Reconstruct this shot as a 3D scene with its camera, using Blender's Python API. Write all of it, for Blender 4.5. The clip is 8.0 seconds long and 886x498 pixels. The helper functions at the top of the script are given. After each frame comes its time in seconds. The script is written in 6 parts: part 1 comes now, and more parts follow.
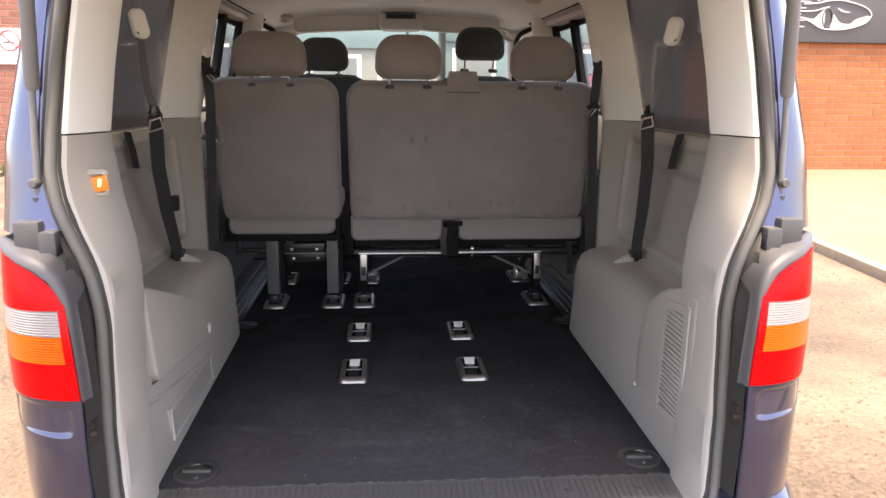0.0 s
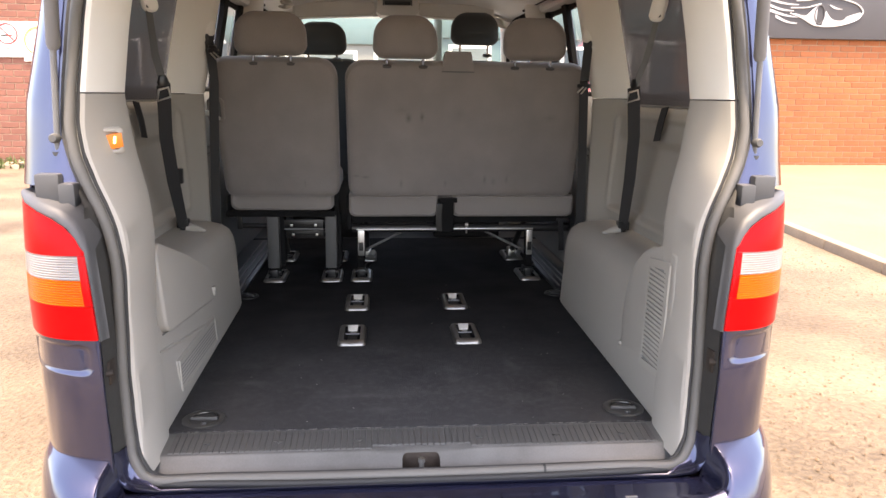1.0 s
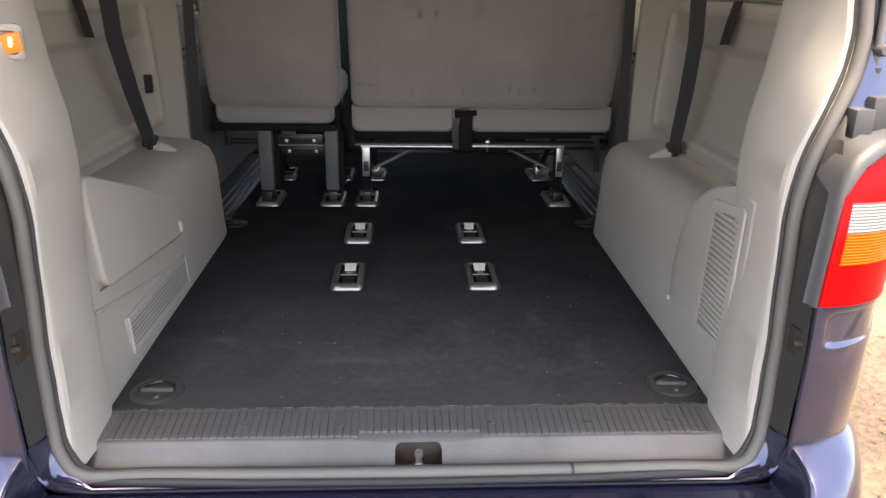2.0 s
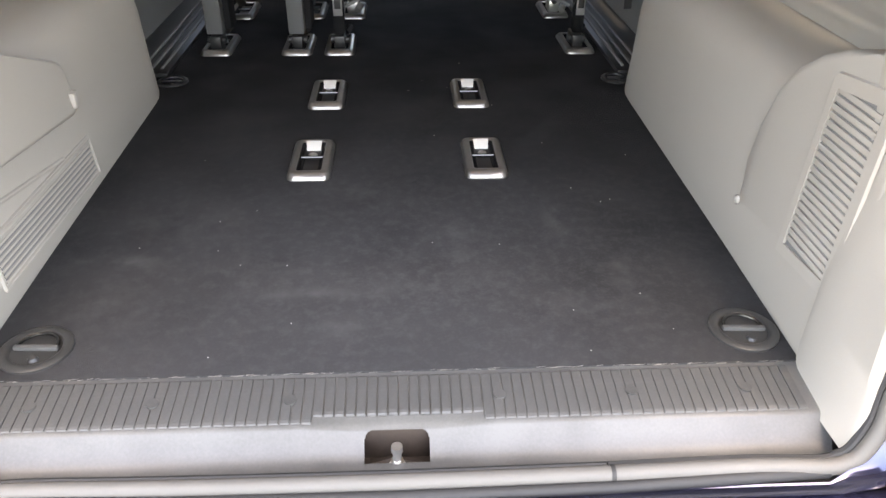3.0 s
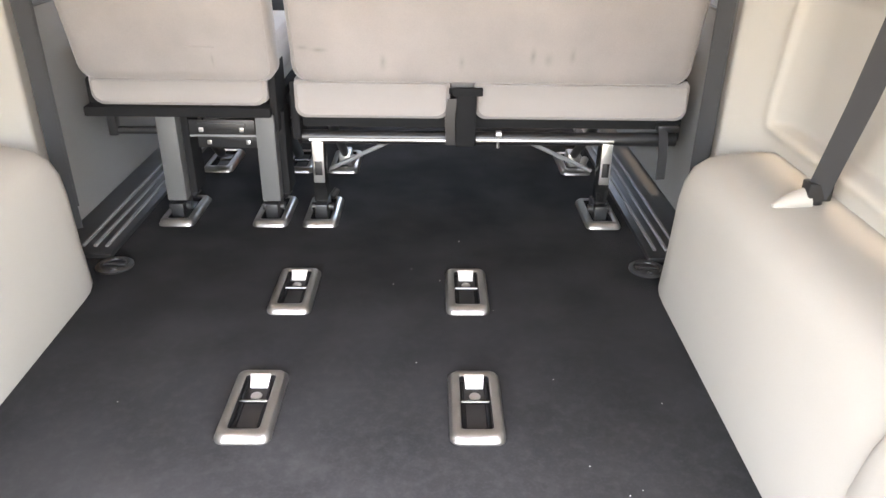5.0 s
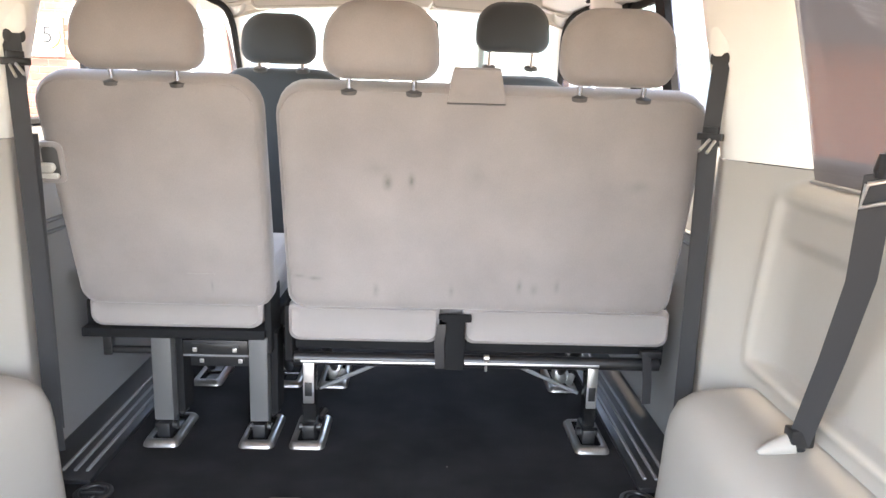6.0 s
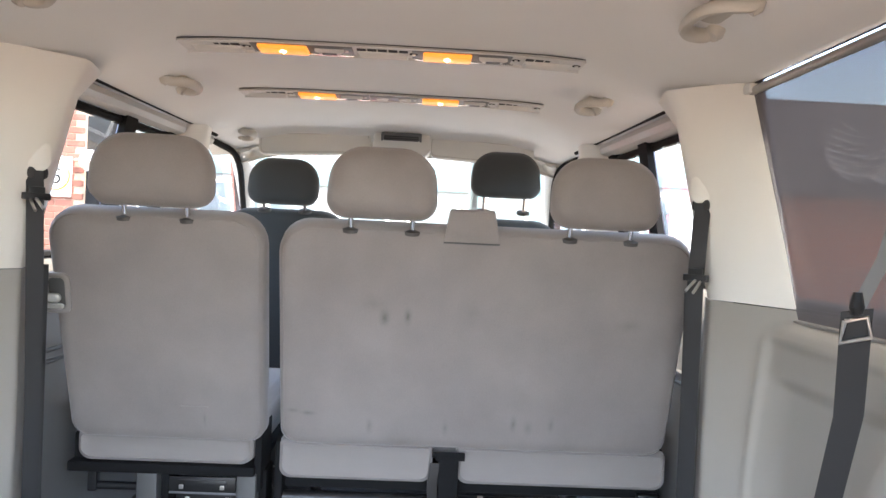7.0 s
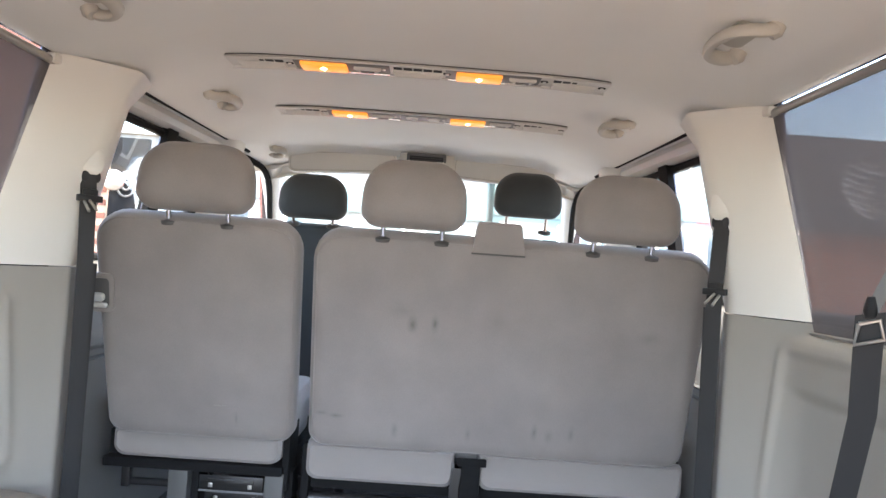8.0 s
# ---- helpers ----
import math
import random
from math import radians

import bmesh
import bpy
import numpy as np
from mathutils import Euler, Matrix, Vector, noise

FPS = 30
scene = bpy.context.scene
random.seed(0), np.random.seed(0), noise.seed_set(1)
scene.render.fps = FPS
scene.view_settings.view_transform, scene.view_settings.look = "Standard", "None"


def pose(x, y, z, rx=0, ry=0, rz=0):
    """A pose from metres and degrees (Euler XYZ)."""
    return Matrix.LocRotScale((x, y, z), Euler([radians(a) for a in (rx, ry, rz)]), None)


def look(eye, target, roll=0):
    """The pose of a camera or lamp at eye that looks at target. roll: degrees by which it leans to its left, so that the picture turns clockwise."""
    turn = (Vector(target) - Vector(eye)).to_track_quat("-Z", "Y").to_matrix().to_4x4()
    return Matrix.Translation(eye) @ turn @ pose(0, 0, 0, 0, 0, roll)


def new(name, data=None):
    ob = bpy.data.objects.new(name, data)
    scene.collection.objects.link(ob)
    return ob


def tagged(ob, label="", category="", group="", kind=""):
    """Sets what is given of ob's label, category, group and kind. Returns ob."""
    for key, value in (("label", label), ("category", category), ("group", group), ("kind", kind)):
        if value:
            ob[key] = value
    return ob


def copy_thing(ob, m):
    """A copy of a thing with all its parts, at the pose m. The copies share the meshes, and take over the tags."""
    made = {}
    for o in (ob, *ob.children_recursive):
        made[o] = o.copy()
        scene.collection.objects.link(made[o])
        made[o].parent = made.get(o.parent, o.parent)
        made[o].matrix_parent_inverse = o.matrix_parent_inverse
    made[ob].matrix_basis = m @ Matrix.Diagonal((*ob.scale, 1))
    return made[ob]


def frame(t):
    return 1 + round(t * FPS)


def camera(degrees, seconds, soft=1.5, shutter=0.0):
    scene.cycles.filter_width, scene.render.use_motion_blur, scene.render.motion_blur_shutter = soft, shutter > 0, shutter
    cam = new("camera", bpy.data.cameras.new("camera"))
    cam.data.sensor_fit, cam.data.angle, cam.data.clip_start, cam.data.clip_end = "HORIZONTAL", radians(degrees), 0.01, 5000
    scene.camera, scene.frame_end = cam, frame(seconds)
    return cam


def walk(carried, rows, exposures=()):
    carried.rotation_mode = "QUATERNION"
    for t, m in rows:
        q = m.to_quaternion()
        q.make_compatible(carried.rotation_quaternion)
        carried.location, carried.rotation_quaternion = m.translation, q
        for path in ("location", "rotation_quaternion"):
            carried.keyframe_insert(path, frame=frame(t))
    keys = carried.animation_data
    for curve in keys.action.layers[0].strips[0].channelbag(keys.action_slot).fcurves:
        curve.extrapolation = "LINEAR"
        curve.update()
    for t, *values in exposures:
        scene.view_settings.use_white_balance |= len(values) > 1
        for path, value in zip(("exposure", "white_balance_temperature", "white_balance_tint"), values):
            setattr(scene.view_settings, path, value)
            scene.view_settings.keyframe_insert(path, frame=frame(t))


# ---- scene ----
cam = camera(62.3, 8.0)
PATH = [
    (0, (-0.083, -1.608, 1.533), (0.072, 0.343, 1.121), 0.5),
    (0.5, (-0.095, -1.727, 1.483), (0.081, 0.234, 1.129), 0.6),
    (1, (-0.09, -1.733, 1.452), (0.077, 0.217, 1.037), 0.7),
    (1.5, (-0.066, -1.564, 1.439), (0.059, 0.36, 0.906), 0.8),
    (1.7, (-0.042, -1.462, 1.442), (0.067, 0.448, 0.859), 0.9),
    (2.8, (0.013, -0.904, 1.381), (0.093, 0.835, 0.396), 0.9),
    (3, (0.025, -0.798, 1.365), (0.122, 0.88, 0.281), 0.7),
    (3.5, (0.111, -0.542, 1.327), (0.171, 1.008, 0.065), 0.6),
    (3.7, (0.125, -0.472, 1.331), (0.156, 1.095, 0.089), 0.8),
    (4, (0.146, -0.395, 1.363), (0.146, 1.194, 0.15), 0.7),
    (4.2, (0.136, -0.358, 1.4), (0.138, 1.259, 0.223), 0.4),
    (5.3, (0.124, -0.29, 1.477), (0.168, 1.562, 0.723), 1.2),
    (5.5, (0.121, -0.291, 1.505), (0.171, 1.595, 0.843), 1.4),
    (6, (0.117, -0.299, 1.571), (0.177, 1.655, 1.15), 1.8),
    (6.5, (0.11, -0.319, 1.576), (0.182, 1.67, 1.377), 2.0),
    (7, (0.109, -0.347, 1.558), (0.175, 1.651, 1.524), 2.7),
    (7.5, (0.107, -0.35, 1.528), (0.152, 1.649, 1.557), 2.6),
    (8, (0.07, -0.424, 1.508), (0.097, 1.576, 1.551), 4.1),
]
EXPOSURES = [(0.0, 3.05, 8150, 20), (0.5, 3.2, 8050, 17), (1.0, 3.15, 8300, 18), (1.5, 2.8, 8200, 17), (2.8, 4.2, 8600, 15), (3.5, 4.4, 8900, 14), (4.0, 5.25, 8900, 15), (4.2, 5.3, 8900, 15), (5.5, 5.74, 8600, 17), (6.1, 5.24, 7500, 15), (6.5, 4.86, 7000, 14), (7.0, 4.53, 6950, 13), (7.5, 4.26, 6850, 13), (8.0, 4.50, 6850, 12)]
walk(cam, [(t, look(eye, target, roll)) for t, eye, target, roll in PATH], EXPOSURES)

# ---- world, sun, exposure ----
world = bpy.data.worlds.new("sky")
scene.world = world
world.use_nodes = True
wn = world.node_tree.nodes
sky = wn.new("ShaderNodeTexSky")
sky.sky_type = "NISHITA"
sky.sun_disc = False
sky.sun_elevation, sky.sun_rotation = radians(76), radians(172)
sky.air_density, sky.dust_density = 1.0, 2.5
wn["Background"].inputs["Strength"].default_value = 0.15
world.node_tree.links.new(sky.outputs["Color"], wn["Background"].inputs["Color"])
sun_data = bpy.data.lights.new("sun", "SUN")
sun_data.energy, sun_data.angle, sun_data.color = 1.45, radians(3.0), (1.0, 0.94, 0.84)
sun = new("sun", sun_data)
az, el = radians(172), radians(76)
sun.matrix_world = look((0, 0, 30), Vector((0, 0, 30)) - Vector((math.sin(az) * math.cos(el), math.cos(az) * math.cos(el), math.sin(el))))


# ---- materials ----
def material(name, colour, rough=0.6, metal=0.0, var=0.12, big=3.0, fine=60.0, bump=0.15, dist=0.002, tint=None, coat=0.0, sheen=0.0, rand=0.0, spread=0.325):
    """A principled surface with variation at two scales, fine relief and, with rand, a shift from piece to piece."""
    m = bpy.data.materials.new(name)
    m.use_nodes = True
    nt = m.node_tree
    N, L = nt.nodes, nt.links
    b = N["Principled BSDF"]
    co = N.new("ShaderNodeTexCoord")
    n1, n2 = N.new("ShaderNodeTexNoise"), N.new("ShaderNodeTexNoise")
    n1.inputs["Scale"].default_value, n1.inputs["Detail"].default_value = big, 5
    n2.inputs["Scale"].default_value, n2.inputs["Detail"].default_value = fine, 4
    for n in (n1, n2):
        L.new(co.outputs["Object"], n.inputs["Vector"])
    add = N.new("ShaderNodeMath")
    add.operation = "MULTIPLY_ADD"
    L.new(n2.outputs["Fac"], add.inputs[0])
    add.inputs[1].default_value = 0.45
    L.new(n1.outputs["Fac"], add.inputs[2])
    last = add
    if rand:
        info = N.new("ShaderNodeObjectInfo")
        r = N.new("ShaderNodeMath")
        r.operation = "MULTIPLY_ADD"
        L.new(info.outputs["Random"], r.inputs[0])
        r.inputs[1].default_value = rand
        L.new(add.outputs[0], r.inputs[2])
        last = r
    ramp = N.new("ShaderNodeMapRange")
    ramp.inputs["From Min"].default_value, ramp.inputs["From Max"].default_value = 0.725 - spread, 0.725 + spread + rand
    L.new(last.outputs[0], ramp.inputs["Value"])
    mix = N.new("ShaderNodeMix")
    mix.data_type = "RGBA"
    c = Vector(colour)
    t = Vector(tint) if tint else c * (1 + var)
    mix.inputs["A"].default_value = (*(c * (1 - var)), 1)
    mix.inputs["B"].default_value = (*t, 1)
    L.new(ramp.outputs["Result"], mix.inputs["Factor"])
    L.new(mix.outputs["Result"], b.inputs["Base Color"])
    rr = N.new("ShaderNodeMapRange")
    rr.inputs["To Min"].default_value, rr.inputs["To Max"].default_value = max(0.02, rough - 0.06), min(1, rough + 0.06)
    L.new(n1.outputs["Fac"], rr.inputs["Value"])
    L.new(rr.outputs["Result"], b.inputs["Roughness"])
    b.inputs["Metallic"].default_value = metal
    b.inputs["Coat Weight"].default_value = coat
    b.inputs["Coat Roughness"].default_value = 0.04
    b.inputs["Sheen Weight"].default_value = sheen
    if bump:
        bp = N.new("ShaderNodeBump")
        bp.inputs["Strength"].default_value, bp.inputs["Distance"].default_value = bump, dist
        L.new(n2.outputs["Fac"], bp.inputs["Height"])
        L.new(bp.outputs["Normal"], b.inputs["Normal"])
    return m


def soft_spots(m, spots, colour, grain=40, low=0.0, high=1.0):
    """Adds soft stains and broad paler areas: spots of (place, size, strength)."""
    nt = m.node_tree
    N, L = nt.nodes, nt.links
    b = N["Principled BSDF"]
    src = b.inputs["Base Color"].links[0].from_socket
    geo = N.new("ShaderNodeNewGeometry")
    for place, size, strength in spots:
        mp = N.new("ShaderNodeMapping")
        mp.vector_type = "TEXTURE"
        mp.inputs["Location"].default_value, mp.inputs["Scale"].default_value = place, size
        L.new(geo.outputs["Position"], mp.inputs["Vector"])
        g = N.new("ShaderNodeTexGradient")
        g.gradient_type = "QUADRATIC_SPHERE"
        L.new(mp.outputs["Vector"], g.inputs["Vector"])
        n = N.new("ShaderNodeTexNoise")
        n.inputs["Scale"].default_value, n.inputs["Detail"].default_value, n.inputs["Roughness"].default_value = grain, 6, 0.6
        L.new(geo.outputs["Position"], n.inputs["Vector"])
        f = N.new("ShaderNodeMath")
        f.operation = "MULTIPLY"
        L.new(g.outputs["Fac"], f.inputs[0])
        patchy = N.new("ShaderNodeMapRange")
        patchy.inputs["From Min"].default_value, patchy.inputs["From Max"].default_value = low, high
        L.new(n.outputs["Fac"], patchy.inputs["Value"])
        L.new(patchy.outputs["Result"], f.inputs[1])
        f2 = N.new("ShaderNodeMath")
        f2.operation, f2.use_clamp = "MULTIPLY", True
        L.new(f.outputs[0], f2.inputs[0])
        f2.inputs[1].default_value = strength * 2
        x = N.new("ShaderNodeMix")
        x.data_type = "RGBA"
        L.new(f2.outputs[0], x.inputs["Factor"])
        L.new(src, x.inputs["A"])
        x.inputs["B"].default_value = (*colour, 1)
        src = x.outputs["Result"]
    L.new(src, b.inputs["Base Color"])
    return m


def glass(name, colour=(0.95, 0.98, 0.97), rough=0.0, clear=0.9):
    """A pane: mostly clear, with the gloss of glass."""
    m = bpy.data.materials.new(name)
    m.use_nodes = True
    N, L = m.node_tree.nodes, m.node_tree.links
    N.clear()
    out, mix, tr, gl, lw = (N.new("ShaderNode" + k) for k in ("OutputMaterial", "MixShader", "BsdfTransparent", "BsdfGlossy", "LayerWeight"))
    tr.inputs["Color"].default_value = (*[c * clear for c in colour], 1)
    gl.inputs["Roughness"].default_value = rough
    lw.inputs["Blend"].default_value = 0.5
    pw, ma = N.new("ShaderNodeMath"), N.new("ShaderNodeMath")
    pw.operation, ma.operation = "POWER", "MULTIPLY_ADD"
    L.new(lw.outputs["Facing"], pw.inputs[0])
    pw.inputs[1].default_value = 5.0
    L.new(pw.outputs[0], ma.inputs[0])
    ma.inputs[1].default_value, ma.inputs[2].default_value = 0.92, 0.05
    L.new(ma.outputs[0], mix.inputs[0])
    L.new(tr.outputs[0], mix.inputs[1])
    L.new(gl.outputs[0], mix.inputs[2])
    L.new(mix.outputs[0], out.inputs["Surface"])
    return m


def emitter(name, colour, strength, base=None):
    m = material(name, base or colour, 0.4, var=0.05)
    b = m.node_tree.nodes["Principled BSDF"]
    b.inputs["Emission Color"].default_value = (*colour, 1)
    b.inputs["Emission Strength"].default_value = strength
    return m


def lens(name, colour, rough=0.3, lines=0.0, gloss=0.5):
    """Moulded coloured plastic of a lamp, with fine ribs."""
    m = material(name, colour, rough, var=0.1, bump=0.0)
    b = m.node_tree.nodes["Principled BSDF"]
    b.inputs["Specular IOR Level"].default_value = gloss
    b.inputs["Transmission Weight"].default_value = 0.0
    b.inputs["Subsurface Weight"].default_value = 0.3
    b.inputs["Subsurface Radius"].default_value = (0.02, 0.01, 0.005)
    b.inputs["Subsurface Scale"].default_value = 0.3
    if lines:
        N, L = m.node_tree.nodes, m.node_tree.links
        geo, w, bp = N.new("ShaderNodeNewGeometry"), N.new("ShaderNodeTexWave"), N.new("ShaderNodeBump")
        w.bands_direction = "Z"
        w.inputs["Scale"].default_value = lines
        L.new(geo.outputs["Position"], w.inputs["Vector"])
        L.new(w.outputs["Fac"], bp.inputs["Height"])
        bp.inputs["Strength"].default_value, bp.inputs["Distance"].default_value = 0.6, 0.003
        L.new(bp.outputs["Normal"], b.inputs["Normal"])
    return m


def woven(name, colour, scale, open_part):
    """A perforated blind: fine holes through a dark cloth."""
    m = material(name, colour, 0.8, var=0.1, fine=400, bump=0.1)
    N, L = m.node_tree.nodes, m.node_tree.links
    b, out = N["Principled BSDF"], N["Material Output"]
    geo, v, lt = N.new("ShaderNodeNewGeometry"), N.new("ShaderNodeTexVoronoi"), N.new("ShaderNodeMath")
    v.inputs["Scale"].default_value, v.inputs["Randomness"].default_value = scale, 0.0
    mp = N.new("ShaderNodeMapping")
    mp.inputs["Scale"].default_value = (0.0, 1, 1)
    mp.inputs["Rotation"].default_value = (radians(45), 0, 0)
    L.new(geo.outputs["Position"], mp.inputs["Vector"])
    L.new(mp.outputs["Vector"], v.inputs["Vector"])
    lt.operation = "LESS_THAN"
    L.new(v.outputs["Distance"], lt.inputs[0])
    lt.inputs[1].default_value = open_part
    tr, mix = N.new("ShaderNodeBsdfTransparent"), N.new("ShaderNodeMixShader")
    sheer, cloth = N.new("ShaderNodeBsdfTranslucent"), N.new("ShaderNodeMixShader")
    sheer.inputs["Color"].default_value = (*[c * 0.9 for c in colour], 1)
    cloth.inputs[0].default_value = 0.05
    L.new(b.outputs[0], cloth.inputs[1])
    L.new(sheer.outputs[0], cloth.inputs[2])
    L.new(lt.outputs[0], mix.inputs[0])
    L.new(cloth.outputs[0], mix.inputs[1])
    L.new(tr.outputs[0], mix.inputs[2])
    L.new(mix.outputs[0], out.inputs["Surface"])
    return m


M_SEAT = soft_spots(material("grey_woven_seat_cloth", (0.222, 0.196, 0.184), 0.9, var=0.17, big=5.5, fine=420, bump=0.35, dist=0.0015, sheen=0.25), [
    ((0.03, 1.52, 1.345), (0.020, 0.2, 0.034), 1.3), ((0.09, 1.52, 1.35), (0.015, 0.2, 0.034), 1.1), ((0.0, 1.52, 1.38), (0.1, 0.2, 0.04), 0.25),
    ((-0.16, 1.58, 1.08), (0.03, 0.2, 0.01), 0.9), ((-0.2, 1.58, 1.085), (0.03, 0.2, 0.01), 0.6), ((0.42, 1.58, 1.06), (0.02, 0.2, 0.03), 0.5),
    ((0.38, 1.6, 1.07), (0.013, 0.2, 0.036), 0.75), ((0.48, 1.6, 1.07), (0.013, 0.2, 0.036), 0.6), ((0.2, 1.6, 1.05), (0.013, 0.2, 0.036), 0.6),
    ((0.25, 1.52, 1.36), (0.05, 0.2, 0.07), 0.25), ((0.66, 1.52, 1.35), (0.06, 0.2, 0.03), 0.3), ((0.0, 1.6, 1.05), (0.014, 0.2, 0.036), 0.55),
    ((-0.43, 1.58, 1.05), (0.006, 0.2, 0.03), 0.5)], (0.12, 0.11, 0.10))
M_SEAT_SIDE = material("light_grey_seat_underside_cloth", (0.235, 0.210, 0.196), 0.9, var=0.07, fine=420, bump=0.3, dist=0.0015, sheen=0.25)
M_FRONT_SEAT = material("dark_blue_grey_seat_cloth", (0.036, 0.041, 0.044), 0.9, var=0.1, fine=420, bump=0.3, dist=0.0015, sheen=0.2)
M_TRIM = material("grey_moulded_trim", (0.330, 0.308, 0.272), 0.58, var=0.075, big=2.0, fine=700, bump=0.25, dist=0.0008)
M_CREAM = material("cream_moulded_trim", (0.715, 0.695, 0.64), 0.6, var=0.04, big=2.0, fine=700, bump=0.2, dist=0.0008)
M_HEAD = material("beige_headlining_cloth", (0.75, 0.742, 0.712), 0.95, var=0.05, big=2.0, fine=900, bump=0.2, dist=0.0008)
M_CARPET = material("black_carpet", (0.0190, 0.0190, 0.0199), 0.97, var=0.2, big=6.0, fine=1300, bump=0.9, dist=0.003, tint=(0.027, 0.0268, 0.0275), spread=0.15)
# Broad paler area round the load sill, fading out towards the seats.
M_CARPET = soft_spots(M_CARPET, [((-0.12, 0.14, 0.6), (1.6, 1.35, 0.4), 1.5)], (0.053, 0.0525, 0.054), 4)
M_CARPET = soft_spots(M_CARPET, [
    ((0.12, 0.40, 0.6), (0.12, 0.24, 0.2), 0.35), ((-0.22, 0.33, 0.6), (0.24, 0.12, 0.2), 0.3), ((-0.05, 0.62, 0.6), (0.3, 0.10, 0.2), 0.2), ((0.42, 0.30, 0.6), (0.07, 0.25, 0.2), 0.25),
    ((-0.42, 0.5, 0.6), (0.2, 0.16, 0.2), 0.28), ((0.28, 0.2, 0.6), (0.16, 0.09, 0.2), 0.3), ((-0.5, 0.2, 0.6), (0.12, 0.18, 0.2), 0.3), ((-0.1, 0.16, 0.6), (0.3, 0.07, 0.2), 0.3), ((0.05, 0.27, 0.6), (0.18, 0.10, 0.2), 0.25), ((-0.5, 0.36, 0.6), (0.22, 0.05, 0.2), 0.5), ((-0.15, 0.25, 0.6), (0.25, 0.04, 0.2), 0.4), ((0.33, 0.5, 0.6), (0.05, 0.14, 0.2), 0.45)], (0.105, 0.103, 0.102), 14, 0.38, 0.72)
M_CARPET = soft_spots(M_CARPET, [((0.0, 0.25, 0.6), (1.5, 1.1, 0.4), 0.22)], (0.10, 0.099, 0.10), 48, 0.47, 0.72)
M_CARPET = soft_spots(M_CARPET, [((0.1, 0.3, 0.6), (1.4, 1.0, 0.4), 0.16)], (0.11, 0.109, 0.11), 170, 0.5, 0.75)
M_CARPET.node_tree.nodes["Principled BSDF"].inputs["Specular IOR Level"].default_value = 0.06
# Lining grey darkened to carry the shade beside the seats.
M_LINING_SHADED = material("door_lining_darkened_for_shade", (0.17, 0.165, 0.158), 0.65, var=0.06, big=2.0, fine=500, bump=0.2, dist=0.0008)
M_HANDLE = material("greyish_cream_plastic", (0.46, 0.435, 0.385), 0.55, var=0.05, fine=500, bump=0.1, dist=0.0006)
M_BLACK = material("black_plastic", (0.013, 0.013, 0.0135), 0.38, var=0.15, fine=300, bump=0.15, dist=0.0006)
M_DARK = material("dark_grey_plastic", (0.075, 0.075, 0.073), 0.55, var=0.1, fine=500, bump=0.15, dist=0.0006)
M_COVER = material("dark_lamp_surround_plastic", (0.056, 0.056, 0.058), 0.5, var=0.1, fine=500, bump=0.15, dist=0.0006)
M_GREYPL = material("mid_grey_plastic", (0.15, 0.15, 0.15), 0.5, var=0.08, fine=500, bump=0.15, dist=0.0006)
M_SILL = material("worn_grey_sill_plastic", (0.082, 0.082, 0.079), 0.42, var=0.2, spread=0.2, big=9, fine=250, bump=0.2, dist=0.0006)
M_SEAL = material("grey_rubber_seal", (0.10, 0.095, 0.086), 0.6, var=0.12, fine=300, bump=0.15, dist=0.0006)
# Sill plastic toned down: the ribs' dimness at grazing view is in the colour.
M_SILL_SHADED = material("scuffed_rib_plastic_toned_for_shade", (0.058, 0.058, 0.056), 0.5, var=0.25, spread=0.2, big=9, fine=250, bump=0.25, dist=0.0006)
M_CUP = material("dark_grey_cup_plastic", (0.03, 0.03, 0.0295), 0.38, var=0.15, fine=400, bump=0.15, dist=0.0005)
M_RAIL = material("light_grey_rail_plastic", (0.50, 0.495, 0.475), 0.55, var=0.05, fine=500, bump=0.1, dist=0.0006)
M_RUBBER = material("black_rubber", (0.02, 0.02, 0.02), 0.7, var=0.15, fine=200, bump=0.2, dist=0.001)
M_JAMB = material("dusty_black_jamb_paint", (0.034, 0.032, 0.029), 0.6, var=0.35, big=8, fine=150, bump=0.1)
M_BLUE = material("dark_blue_metallic_paint", (0.038, 0.041, 0.084), 0.2, 0.75, var=0.06, big=2, fine=900, bump=0.03, dist=0.0004, coat=1.0)
M_STEEL = material("brushed_steel", (0.55, 0.54, 0.52), 0.32, 0.9, var=0.12, big=12, fine=200, bump=0.1, dist=0.0005)
M_ALU = material("silver_painted_plastic", (0.36, 0.345, 0.325), 0.34, 0.7, var=0.1, big=12, fine=250, bump=0.1, dist=0.0005)
M_STRIP = material("pale_grey_lamp_strip_plastic", (0.60, 0.585, 0.55), 0.5, var=0.06, big=8, fine=400, bump=0.1, dist=0.0005)
M_ANCHOR = material("dull_zinc_anchor_frame", (0.26, 0.25, 0.235), 0.3, 0.85, var=0.15, big=14, fine=250, bump=0.12, dist=0.0005)
M_LEG = material("dark_polished_steel", (0.075, 0.074, 0.073), 0.22, 0.9, var=0.15, big=12, fine=200, bump=0.1, dist=0.0005)
M_COLLAR = material("dull_grey_collar_plastic", (0.055, 0.053, 0.051), 0.4, var=0.1, fine=400, bump=0.1, dist=0.0005)
M_CHROME = material("chrome", (0.75, 0.75, 0.74), 0.12, 1.0, var=0.05, bump=0.0)
M_LATCH = material("white_metal_catch", (0.66, 0.645, 0.60), 0.4, 0.3, var=0.08, bump=0.05)
M_RUST = material("rusty_pressed_steel", (0.034, 0.024, 0.018), 0.7, 0.2, var=0.5, big=25, fine=120, bump=0.3)
